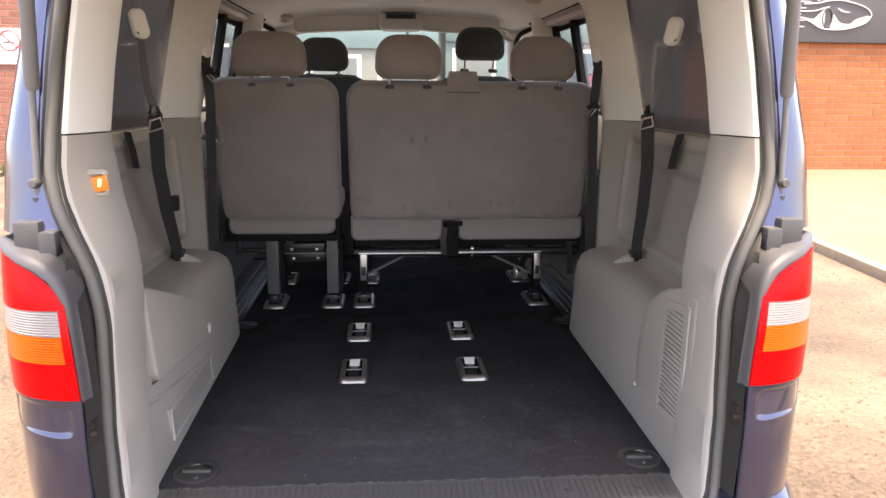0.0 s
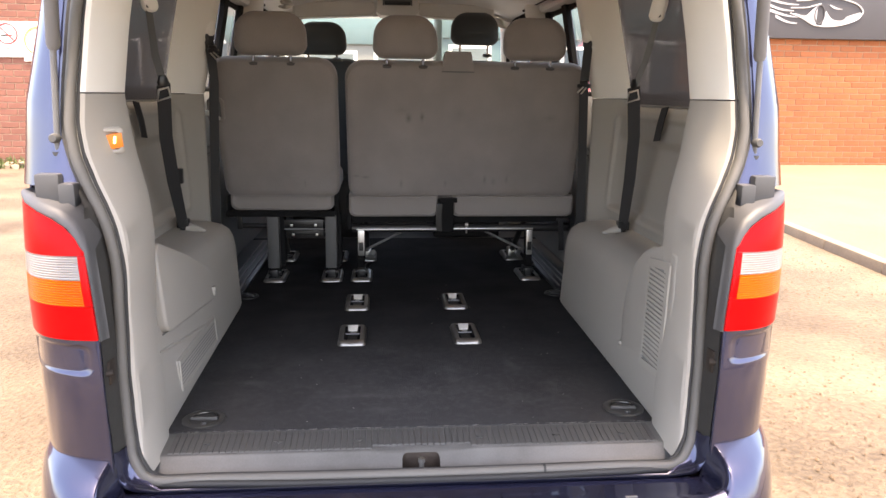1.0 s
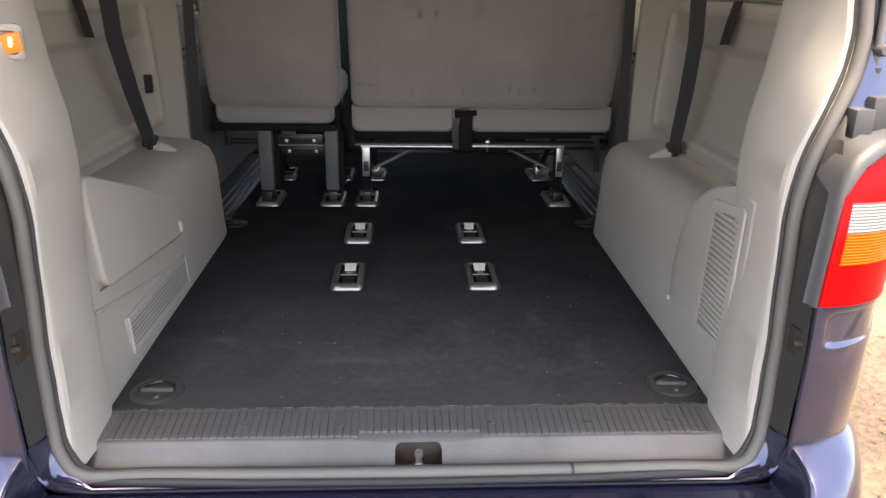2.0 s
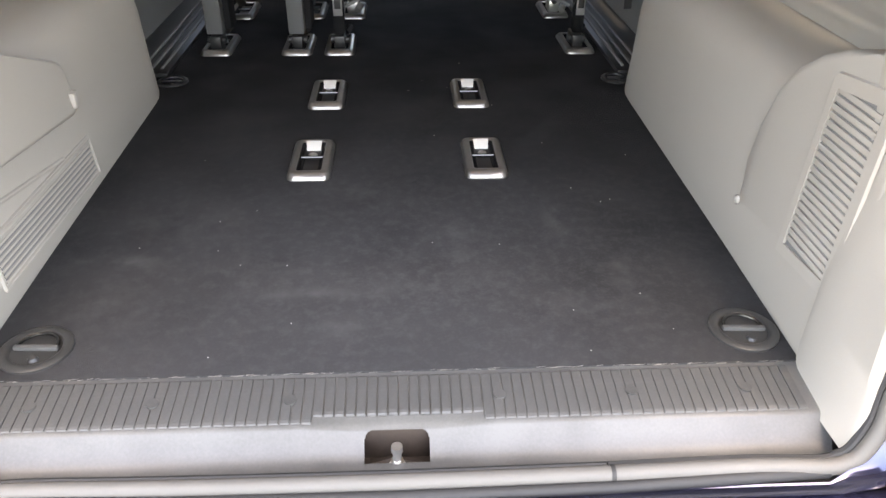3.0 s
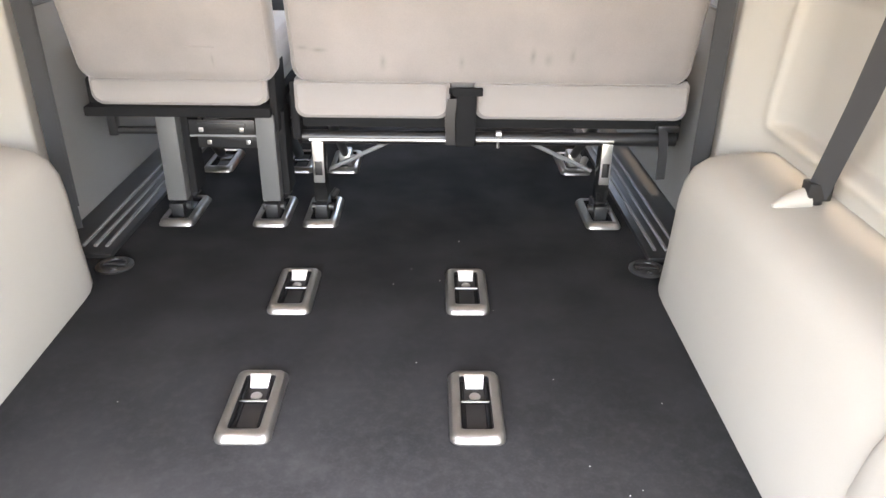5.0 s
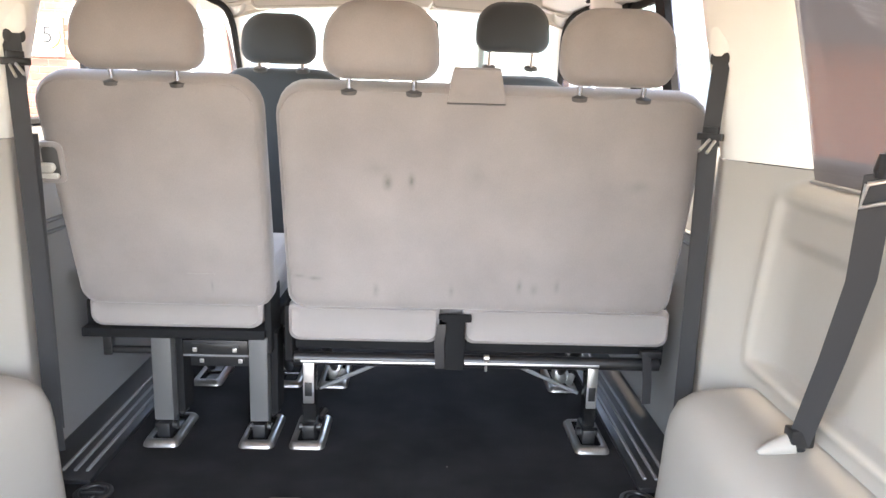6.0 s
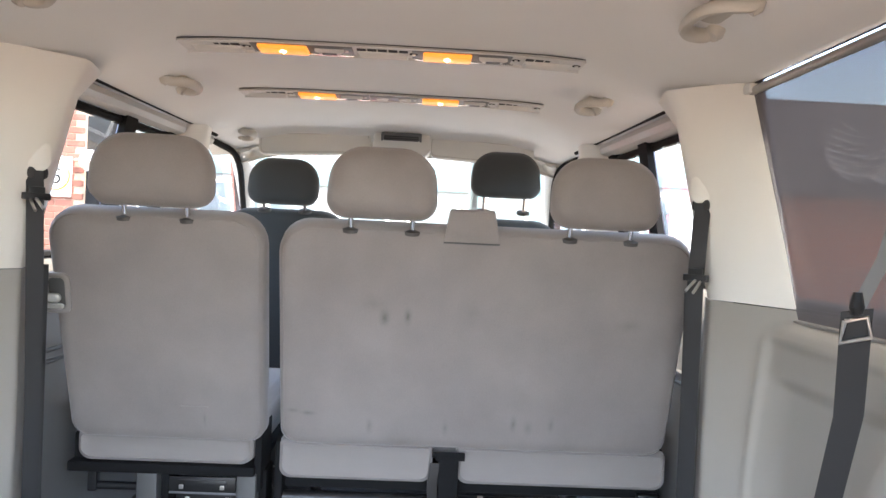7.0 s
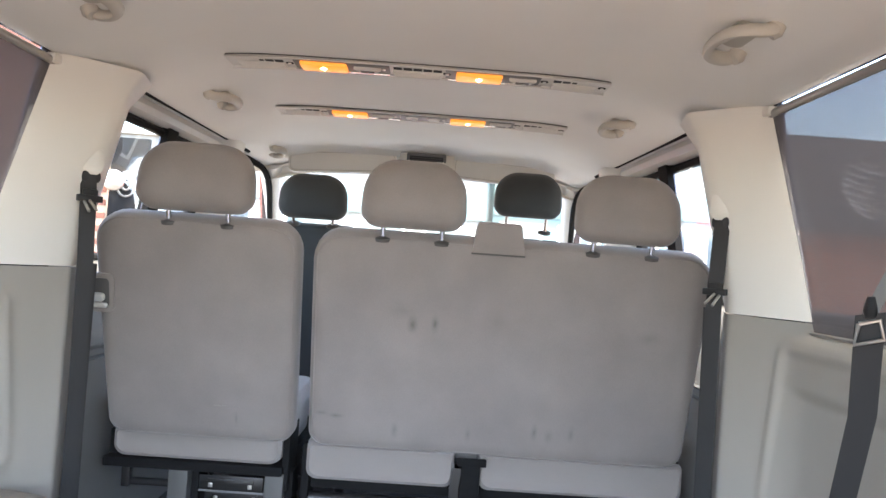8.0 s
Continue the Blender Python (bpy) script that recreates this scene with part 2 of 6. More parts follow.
M_BELT = material("dark_grey_belt_webbing", (0.022, 0.022, 0.023), 0.75, var=0.12, fine=500, bump=0.35, dist=0.0008)
M_BLIND = woven("dark_perforated_blind_cloth", (0.11, 0.103, 0.108), 260.0, 0.122)
M_RED = lens("red_lamp_plastic", (0.46, 0.001, 0.002), gloss=0.12)
M_AMBERL = lens("amber_lamp_plastic", (0.56, 0.085, 0.002), lines=60, gloss=0.12)
M_CLEAR = lens("clear_lamp_plastic", (0.22, 0.208, 0.198), lines=60)
M_GLOW = emitter("glowing_amber_diffuser", (1.0, 0.30, 0.035), 0.060, (0.45, 0.16, 0.03))
M_COURTESY = emitter("lit_amber_lamp_window", (1.0, 0.22, 0.015), 0.05, (0.5, 0.14, 0.01))
M_BULB = emitter("glowing_bulb", (1.0, 0.75, 0.3), 1.2)
M_GLASS = glass("tinted_window_glass", clear=0.72)
# Near-black glass for the unseen tailgate pane, to hold back the sun.
M_SUN_BLOCK_GLASS = glass("sun_blocking_tailgate_glass", (0.95, 0.98, 1.0), clear=0.02)
M_SCREEN = glass("windscreen_glass", (0.90, 0.98, 0.96), clear=0.80)
M_FRAME = material("matt_black_window_frame", (0.010, 0.010, 0.0105), 0.9, var=0.15, fine=200, bump=0.1)
M_FRAME.node_tree.nodes["Principled BSDF"].inputs["Specular IOR Level"].default_value = 0.15
M_VENT = material("dark_vent_opening", (0.03, 0.03, 0.032), 0.7, var=0.1)
M_WHITE = material("white_sign_enamel", (0.78, 0.76, 0.72), 0.4, var=0.05, bump=0.02)


# ---- mesh helpers ----
ORIGIN = {}


def thing(name, base, label, category, group="", kind=""):
    ob = new(name)
    ob.location = base
    ORIGIN[ob] = Vector(base)
    return tagged(ob, label, category, group, kind)


def part(name, bm, mat, parent=None, label="", sharp=40, flat=False):
    """Links a bmesh, given in world places, as one mesh object under a thing or a part."""
    base = ORIGIN[parent] if parent else Vector((0, 0, 0))
    bmesh.ops.translate(bm, vec=-base, verts=bm.verts)
    bmesh.ops.recalc_face_normals(bm, faces=bm.faces)
    me = bpy.data.meshes.new(name)
    bm.to_mesh(me)
    bm.free()
    me.materials.append(mat)
    if not flat:
        me.polygons.foreach_set("use_smooth", [True] * len(me.polygons))
        me.set_sharp_from_angle(angle=radians(sharp))
    ob = new(name, me)
    if parent:
        ob.parent = parent
        ORIGIN[ob] = base
    else:
        ORIGIN[ob] = Vector((0, 0, 0))
    return tagged(ob, label)


def piece(name, bm, mat, label, category, kind="", group=""):
    """A thing that is one mesh."""
    return tagged(part(name, bm, mat), label, category, group, kind)


def merge(*bms):
    out = bms[0]
    for b in bms[1:]:
        me = bpy.data.meshes.new("tmp")
        b.to_mesh(me)
        b.free()
        out.from_mesh(me)
        bpy.data.meshes.remove(me)
    return out


def box(x0, x1, y0, y1, z0, z1, bevel=0.004, seg=2, m=None):
    bm = bmesh.new()
    bmesh.ops.create_cube(bm, size=1.0)
    for v in bm.verts:
        v.co = Vector((x0 + (v.co.x + 0.5) * (x1 - x0), y0 + (v.co.y + 0.5) * (y1 - y0), z0 + (v.co.z + 0.5) * (z1 - z0)))
    if bevel:
        bmesh.ops.bevel(bm, geom=bm.edges[:], offset=bevel, segments=seg, profile=0.6, affect="EDGES", clamp_overlap=True)
    if m is not None:
        bm.transform(m)
    return bm


def tube(points, r, n=10, caps=True, squash=1.0):
    """A round bar along points; r may be one radius or one for each point."""
    bm = bmesh.new()
    pts = [Vector(p) for p in points]
    rs = r if isinstance(r, (list, tuple)) else [r] * len(pts)
    rings, side = [], None
    for i, p in enumerate(pts):
        d = (pts[min(i + 1, len(pts) - 1)] - pts[max(i - 1, 0)]).normalized()
        if side is None:
            side = d.orthogonal().normalized()
        side = (side - d * side.dot(d)).normalized()
        up = d.cross(side)
        rings.append([bm.verts.new(p + rs[i] * (math.cos(a) * side + squash * math.sin(a) * up)) for a in [2 * math.pi * k / n for k in range(n)]])
    for a, b in zip(rings, rings[1:]):
        for k in range(n):
            bm.faces.new((a[k], a[(k + 1) % n], b[(k + 1) % n], b[k]))
    if caps:
        bm.faces.new(rings[0][::-1])
        bm.faces.new(rings[-1])
    return bm


def smooth_line(points, n=6):
    """A rounded line through points."""
    p = [Vector(q) for q in points]
    p = [2 * p[0] - p[1]] + p + [2 * p[-1] - p[-2]]
    out = []
    for i in range(1, len(p) - 2):
        a, b, c, d = p[i - 1:i + 3]
        for k in range(n):
            t = k / n
            out.append(0.5 * (2 * b + (c - a) * t + (2 * a - 5 * b + 4 * c - d) * t * t + (3 * b - a - 3 * c + d) * t ** 3))
    return out + [p[-2]]


def loft(rings, closed=True, caps=True):
    """A skin over rings of equally many points."""
    bm = bmesh.new()
    vs = [[bm.verts.new(p) for p in ring] for ring in rings]
    n = len(vs[0])
    for a, b in zip(vs, vs[1:]):
        for k in range(n if closed else n - 1):
            bm.faces.new((a[k], a[(k + 1) % n], b[(k + 1) % n], b[k]))
    if caps and closed:
        bm.faces.new(vs[0][::-1])
        bm.faces.new(vs[-1])
    return bm


def sheet(rows, thick=0.0, skip=None):
    """A grid of points, with thickness where given; skip(i, j) leaves a cell open."""
    bm = bmesh.new()
    vs = [[bm.verts.new(p) for p in row] for row in rows]
    for i in range(len(vs) - 1):
        for j in range(len(vs[0]) - 1):
            if not (skip and skip(i, j)):
                bm.faces.new((vs[i][j], vs[i][j + 1], vs[i + 1][j + 1], vs[i + 1][j]))
    if thick:
        bmesh.ops.recalc_face_normals(bm, faces=bm.faces)
        bmesh.ops.solidify(bm, geom=bm.faces[:], thickness=thick)
    loose = [v for v in bm.verts if not v.link_faces]
    bmesh.ops.delete(bm, geom=loose, context="VERTS")
    return bm


def prism(outline, depth, place, bevel=0.0, seg=2):
    """An outline (a, b) pushed through depth (d0, d1); place(a, b, d) gives the point."""
    bm = bmesh.new()
    lo = [bm.verts.new(place(a, b, depth[0])) for a, b in outline]
    hi = [bm.verts.new(place(a, b, depth[1])) for a, b in outline]
    bm.faces.new(lo[::-1])
    bm.faces.new(hi)
    n = len(outline)
    for k in range(n):
        bm.faces.new((lo[k], lo[(k + 1) % n], hi[(k + 1) % n], hi[k]))
    if bevel:
        rim = [e for e in bm.edges if (e.verts[0] in hi and e.verts[1] in hi)]
        bmesh.ops.bevel(bm, geom=rim, offset=bevel, segments=seg, profile=0.6, affect="EDGES", clamp_overlap=True)
    return bm


def rounded(w, h, r, n=5, top=None):
    """A rounded rectangle about 0, 0; top: another radius for the upper corners."""
    pts = []
    for cx, cy, a0, rr in ((1, 1, 0, top or r), (-1, 1, 90, top or r), (-1, -1, 180, r), (1, -1, 270, r)):
        for k in range(n + 1):
            a = radians(a0 + 90 * k / n)
            pts.append((cx * (w / 2 - rr) + rr * math.cos(a), cy * (h / 2 - rr) + rr * math.sin(a)))
    return pts


def pad(outline, profile, m):
    """A cushion: the outline in its own x, z, shrunk by each inset of profile (depth, inset), set at m."""
    ctr = Vector((sum(p[0] for p in outline) / len(outline), sum(p[1] for p in outline) / len(outline)))
    ex = max(abs(p[0] - ctr.x) for p in outline)
    ez = max(abs(p[1] - ctr.y) for p in outline)
    rings = []
    for d, inset in profile:
        fx, fz = 1 - inset / ex, 1 - inset / ez
        rings.append([m @ Vector((ctr.x + (x - ctr.x) * fx, d, ctr.y + (z - ctr.y) * fz)) for x, z in outline])
    return loft(rings)


def ribbon(points, width, side, thick=0.0025):
    """Webbing along points, its width along the side vectors."""
    pts = [Vector(p) for p in points]
    s = [Vector(side).normalized()] * len(pts) if not isinstance(side, list) else [Vector(q).normalized() for q in side]
    return sheet([[p - q * width / 2, p, p + q * width / 2] for p, q in zip(pts, s)], thick)


def lerp(table, v):
    """A value from a table of (key, value)."""
    if v <= table[0][0]:
        return table[0][1]
    for (a, x), (b, y) in zip(table, table[1:]):
        if v <= b:
            return x + (y - x) * (v - a) / (b - a)
    return table[-1][1]


def arange(a, b, n):
    return [a + (b - a) * k / n for k in range(n + 1)]


# ---- the yard: ground, kerb, walls, far buildings ----
def yard_material():
    m = material("pale_gravelly_concrete", (0.098, 0.067, 0.040), 0.9, var=0.45, big=0.9, fine=34, bump=1.0, dist=0.03, spread=0.2, tint=(0.18, 0.132, 0.086))
    return m


M_YARD = yard_material()
M_SLAB = material("pale_concrete_apron", (0.155, 0.109, 0.066), 0.85, var=0.25, big=0.9, fine=40, bump=0.7, dist=0.015)
M_BRICK = material("orange_red_brick", (0.26, 0.072, 0.024), 0.88, var=0.15, big=6, fine=90, bump=0.4, dist=0.004, tint=(0.33, 0.108, 0.037), rand=0.6)
M_MORTAR = material("pale_mortar", (0.34, 0.25, 0.18), 0.95, var=0.12, big=3, fine=120, bump=0.4, dist=0.003)
M_BOARD = material("charcoal_sign_board", (0.055, 0.052, 0.055), 0.5, var=0.08, bump=0.05)
M_RENDER = material("pale_rendered_wall", (0.24, 0.235, 0.215), 0.85, var=0.08, big=0.6, fine=30, bump=0.2, dist=0.004)
M_TEAL = material("pale_teal_panel", (0.14, 0.215, 0.215), 0.5, var=0.08, bump=0.05)
M_GLAZING = material("dark_shop_glazing", (0.10, 0.13, 0.15), 0.08, 0.0, var=0.2, bump=0.0, coat=1.0)
M_REDCAR = material("red_car_paint", (0.55, 0.02, 0.03), 0.25, 0.1, var=0.05, bump=0.0, coat=1.0)
M_WHITECAR = material("white_car_paint", (0.72, 0.74, 0.74), 0.25, 0.0, var=0.04, bump=0.0, coat=1.0)
M_LEAF = material("dry_green_weeds", (0.10, 0.13, 0.04), 0.8, var=0.4, fine=60, bump=0.0)
M_GRAVEL = material("brown_gravel", (0.12, 0.08, 0.048), 0.9, var=0.4, fine=60, bump=0.2)
M_BRICK_PINK = material("pinkish_weathered_brick", (0.17, 0.062, 0.042), 0.88, var=0.2, big=6, fine=90, bump=0.4, dist=0.004, tint=(0.24, 0.10, 0.07), rand=0.6)
M_STONE = material("pale_rubble", (0.20, 0.152, 0.105), 0.9, var=0.25, fine=40, bump=0.3)

WALL_Y = 13.0
xs = [-400, -60, -20] + arange(-16, 16, 16) + [20, 60, 400]
ys = [-400, -60, -16] + arange(-8, 16, 14) + [30, 60, 400]
rng = random.Random(3)
piece("ground", sheet([[(x, y, (rng.uniform(-0.006, 0.006) if abs(x) < 15 and -7 < y < 12 else 0.0) - 0.006) for x in xs] for y in ys]), M_YARD, "pale sunlit gravelly concrete yard with worn patches", "ground", "structure")
piece("pavement", prism([(4.7, -8), (4.15, 3.0), (4.45, 6.0), (5.0, 12.99), (40, 12.99), (40, -8)], (-0.05, 0.08), lambda a, b, d: (a, b, d)), M_SLAB, "pale bleached concrete apron behind a low kerb", "pavement", "structure")
kerb = thing("kerb", (4.3, 4, 0), "worn brown-grey concrete kerb along the apron", "kerb", kind="structure")
kerb_line = [(4.66, -8), (4.11, 3.0), (4.41, 6.0), (4.96, 12.9)]
n_k = 0
for (ax, ay), (bx, by) in zip(kerb_line, kerb_line[1:]):
    n = max(1, int(math.hypot(bx - ax, by - ay) / 0.95))
    for k in range(n):
        p, q = Vector((ax + (bx - ax) * k / n, ay + (by - ay) * k / n, 0)), Vector((ax + (bx - ax) * (k + 1) / n, ay + (by - ay) * (k + 1) / n, 0))
        ang = math.degrees(math.atan2(q.y - p.y, q.x - p.x))
        part("kerb_stone", box(0.004, (q - p).length - 0.004, -0.06, 0.06, -0.08, 0.095, 0.015, m=pose(p.x, p.y, 0, 0, 0, ang)), M_STONE, kerb)

gv, gf = [], []
rg = random.Random(21)
for k in range(3200):
    side = 1 if k % 3 else -1
    x, y, r = side * rg.uniform(1.15, 4.0), rg.uniform(-0.9, 5.0), rg.choice((0.003, 0.004, 0.005, 0.007, 0.010))
    i, h = len(gv), r * rg.uniform(0.5, 0.9)
    a = rg.uniform(0, 6.28)
    gv += [(x + r * rg.uniform(0.7, 1.3) * math.cos(a + q * 1.257), y + r * rg.uniform(0.7, 1.3) * math.sin(a + q * 1.257), -0.003) for q in range(5)] + [(x + r * 0.2, y, h)]
    gf += [(i + q, i + (q + 1) % 5, i + 5) for q in range(5)]
me = bpy.data.meshes.new("gravel")
me.from_pydata(gv, [], gf)
me.materials.append(M_GRAVEL)
tagged(new("gravel", me), "loose gravel scattered over the yard", "gravel", "", "stuff")


def brick_wall(name, x0, x1, z1, near, label, hgt=0.119, lng=0.335, mat=None):
    """A wall facing the van: a mortar body with bricks proud of it; those of the stretch near are parts."""
    w = thing(name, ((x0 + x1) / 2, WALL_Y, 0), label, "wall", kind="structure")
    part("mortar", box(x0, x1, WALL_Y + 0.012, WALL_Y + 0.3, -0.05, z1, 0), M_MORTAR, w)
    me = bpy.data.meshes.new("brick")
    b = box(0, lng - 0.014, 0, 0.05, 0, hgt - 0.014, 0.005, 1)
    b.to_mesh(me)
    b.free()
    me.materials.append(mat or M_BRICK)
    cells, rest = [], []
    for r in range(int(z1 / hgt)):
        x = x0 + (-lng / 2 if r % 2 else 0)
        while x < x1 - 0.05:
            if x >= x0 - 0.001 and x + lng <= x1 + 0.01:
                (cells if near(x, r * hgt) else rest).append((x, r * hgt))
            x += lng
    for x, z in cells[:300]:
        ob = new("brick", me)
        ob.parent = w
        ob.location = Vector((x, WALL_Y + rng.uniform(-0.002, 0.002), z + 0.007)) - ORIGIN[w]
    verts, faces = [], []
    for x, z in cells[300:] + rest:
        i, y = len(verts), WALL_Y + rng.uniform(-0.002, 0.002)
        a, c = x + lng - 0.014, z + hgt - 0.007
        verts += [(x, y, z + 0.007), (a, y, z + 0.007), (a, y, c), (x, y, c), (x, y + 0.05, z + 0.007), (a, y + 0.05, z + 0.007), (a, y + 0.05, c), (x, y + 0.05, c)]
        faces += [(i, i + 1, i + 2, i + 3), (i + 1, i + 5, i + 6, i + 2), (i + 4, i, i + 3, i + 7), (i + 3, i + 2, i + 6, i + 7)]
    if verts:
        me2 = bpy.data.meshes.new("bricks")
        me2.from_pydata([Vector(v) - ORIGIN[w] for v in verts], [], faces)
        me2.materials.append(mat or M_BRICK)
        ob = new("bricks", me2)
        ob.parent = w
        tagged(ob, kind="stuff")
    return w


# ---- the van: outer body ----
TOP = 2.07


def skin_x(z):
    """Half the van's outer width at a height."""
    return lerp([(0.25, 0.90), (0.5, 0.935), (1.0, 0.952), (1.42, 0.935), (1.95, 0.835), (2.02, 0.76)], z)


def nose_y(z):
    return lerp([(0.25, 4.62), (0.6, 4.72), (0.9, 4.66), (1.08, 4.5), (1.2, 4.15), (1.25, 3.95)], z)


van = thing("van_body", (0, 2.2, 0), "dark metallic blue passenger van, its tailgate open", "van")
ORIGIN[van] = Vector((0, 2.2, 0))
for s in (-1, 1):
    zs = [0.28, 0.45, 0.62, 0.8, 1.0, 1.2, 1.38, 1.455, 1.93, 1.965, 2.02]
    yv = [0.12, 0.24, 0.45, 0.75, 1.05, 1.22, 1.5, 1.75, 1.99, 2.06, 2.38, 2.62, 2.9, 3.3]
    rows = [[(s * skin_x(z), y + max(0, z - 1.2) * (0.1 if y < 0.13 else 0), z) for y in yv] for z in zs]

    def hole(i, j):
        return i == 7 and (j in (1, 2, 3, 4) or j in (6, 7) or j == 9 or j in (11, 12))

    part("side_panel", sheet(rows, 0.004, hole), M_BLUE, van)
    part("front_wing", sheet([[(s * skin_x(z), y, z) for y in (3.3, 3.6, 3.9, min(4.2, nose_y(z)))] for z in (0.28, 0.62, 1.0, 1.2)] + [[(s * 0.9, y, 1.24) for y in (3.3, 3.6, 3.85, 3.95)]], 0.004), M_BLUE, van)
    part("windscreen_pillar", tube([(s * 0.86, 3.98, 1.22), (s * 0.80, 3.45, 1.62), (s * 0.72, 2.98, 1.99)], [0.05, 0.045, 0.05], 8), M_BLUE, van)
    for y in (0.88, 3.88):
        wheel = part("wheel", tube([(s * 0.74, y, 0.32), (s * 0.95, y, 0.32)], 0.2, 24), M_STEEL, van)
        part("tyre", merge(*[tube([(s * x0, y, 0.32), (s * x1, y, 0.32)], r, 32) for x0, x1, r in ((0.74, 0.955, 0.3), (0.76, 0.935, 0.325))]), M_RUBBER, wheel)
roof_rows = [[(x, y + (0 if y > 0.2 else 0.0), TOP - 0.05 * (abs(x) / 0.76) ** 3 - (max(0, y - 2.6) * 0.12)) for x in arange(-0.76, 0.76, 10)] for y in (0.2, 0.8, 1.6, 2.4, 2.7, 2.95)]
part("roof", sheet(roof_rows, 0.006), M_BLUE, van)
part("bonnet", sheet([[(x, y, z) for x in arange(-0.9, 0.9, 6)] for y, z in ((3.95, 1.235), (4.15, 1.2), (4.5, 1.08), (4.66, 0.9), (4.72, 0.6), (4.62, 0.28))], 0.006), M_BLUE, van)
part("underbody", box(-0.9, 0.9, 0.0, 4.5, 0.24, 0.30, 0.02), M_BLACK, van)

# rear corners: plan of the quarter, from the opening round to the side
PLAN = [(0.742, -0.088), (0.748, -0.099), (0.80, -0.104), (0.845, -0.09), (0.878, -0.055), (0.905, 0.0), (0.93, 0.07)]


def inner_x(z):
    """Half the width between the lamps' inner edges at a height."""
    return lerp([(0.56, 0.683), (0.65, 0.686), (0.82, 0.694), (0.93, 0.701), (1.05, 0.715), (1.135, 0.728), (1.22, 0.740)], z)


def plan_at(x, y, z):
    """A point of the corner's plan at a height: the corner stands further back towards its foot."""
    a = inner_x(z)
    back = lerp([(0.56, -0.100), (0.65, -0.095), (0.82, -0.086), (0.93, -0.070), (1.05, -0.058), (1.135, -0.036), (1.2, -0.006)], z)
    u = (x - 0.742) / 0.188
    return a + (0.93 * skin_x(z) / 0.946 - a) * u, y + back * max(0.0, 1 - u) ** 0.8


def plan_y(x, z):
    return lerp([plan_at(px, py, z) for px, py in PLAN], x)


def opening(z):
    """Half the width of the tailgate opening at a height."""
    return lerp([(0.565, 0.603), (0.575, 0.633), (0.59, 0.652), (0.62, 0.666), (0.68, 0.677), (0.80, 0.687), (0.95, 0.688), (1.03, 0.687), (1.09, 0.692), (1.16, 0.708), (1.235, 0.742), (1.30, 0.769), (1.36, 0.781), (1.45, 0.777), (1.60, 0.762), (1.75, 0.741), (1.86, 0.712), (1.91, 0.68)], z)


def rear_y(z):
    """Where the opening's rim lies: it swings back to the sill and leans forward above the lamps."""
    return lerp([(0.565, -0.138), (0.60, -0.128), (0.66, -0.110), (0.75, -0.092), (0.9, -0.074), (1.0, -0.068), (1.15, -0.052), (1.25, -0.038), (1.3, -0.026), (1.9, 0.058)], z)


def upper(z):
    """The upper rear pillar's plan: set back behind the strut, then round to the side."""
    o, y, w = opening(z), rear_y(z), skin_x(z)
    return [(o + 0.016, y + 0.012, z), (o + 0.028, y + 0.004, z), (max(w - 0.115, o + 0.036), y + 0.004, z), (w - 0.075, y + 0.014, z), (w - 0.042, y + 0.045, z), (w - 0.02, y + 0.09, z), (w - 0.006, y + 0.15, z)]


FINE = smooth_line([(x, y, 0) for x, y in PLAN], 5)
FINER = smooth_line([(x, y, 0) for x, y in PLAN], 9)


def recess(x, z):
    """The pressed panel under the lamp: a shallow dish with rounded corners, its floor tilted up."""
    r = 0.020
    qx, qz = abs(x - 0.824) - (0.066 - r), abs(z - 0.876) - (0.034 - r)
    d = r - math.hypot(max(qx, 0.0), max(qz, 0.0)) - min(max(qx, qz), 0.0)
    t = max(0.0, min(1.0, d / 0.007))
    return t * t * (3 - 2 * t)


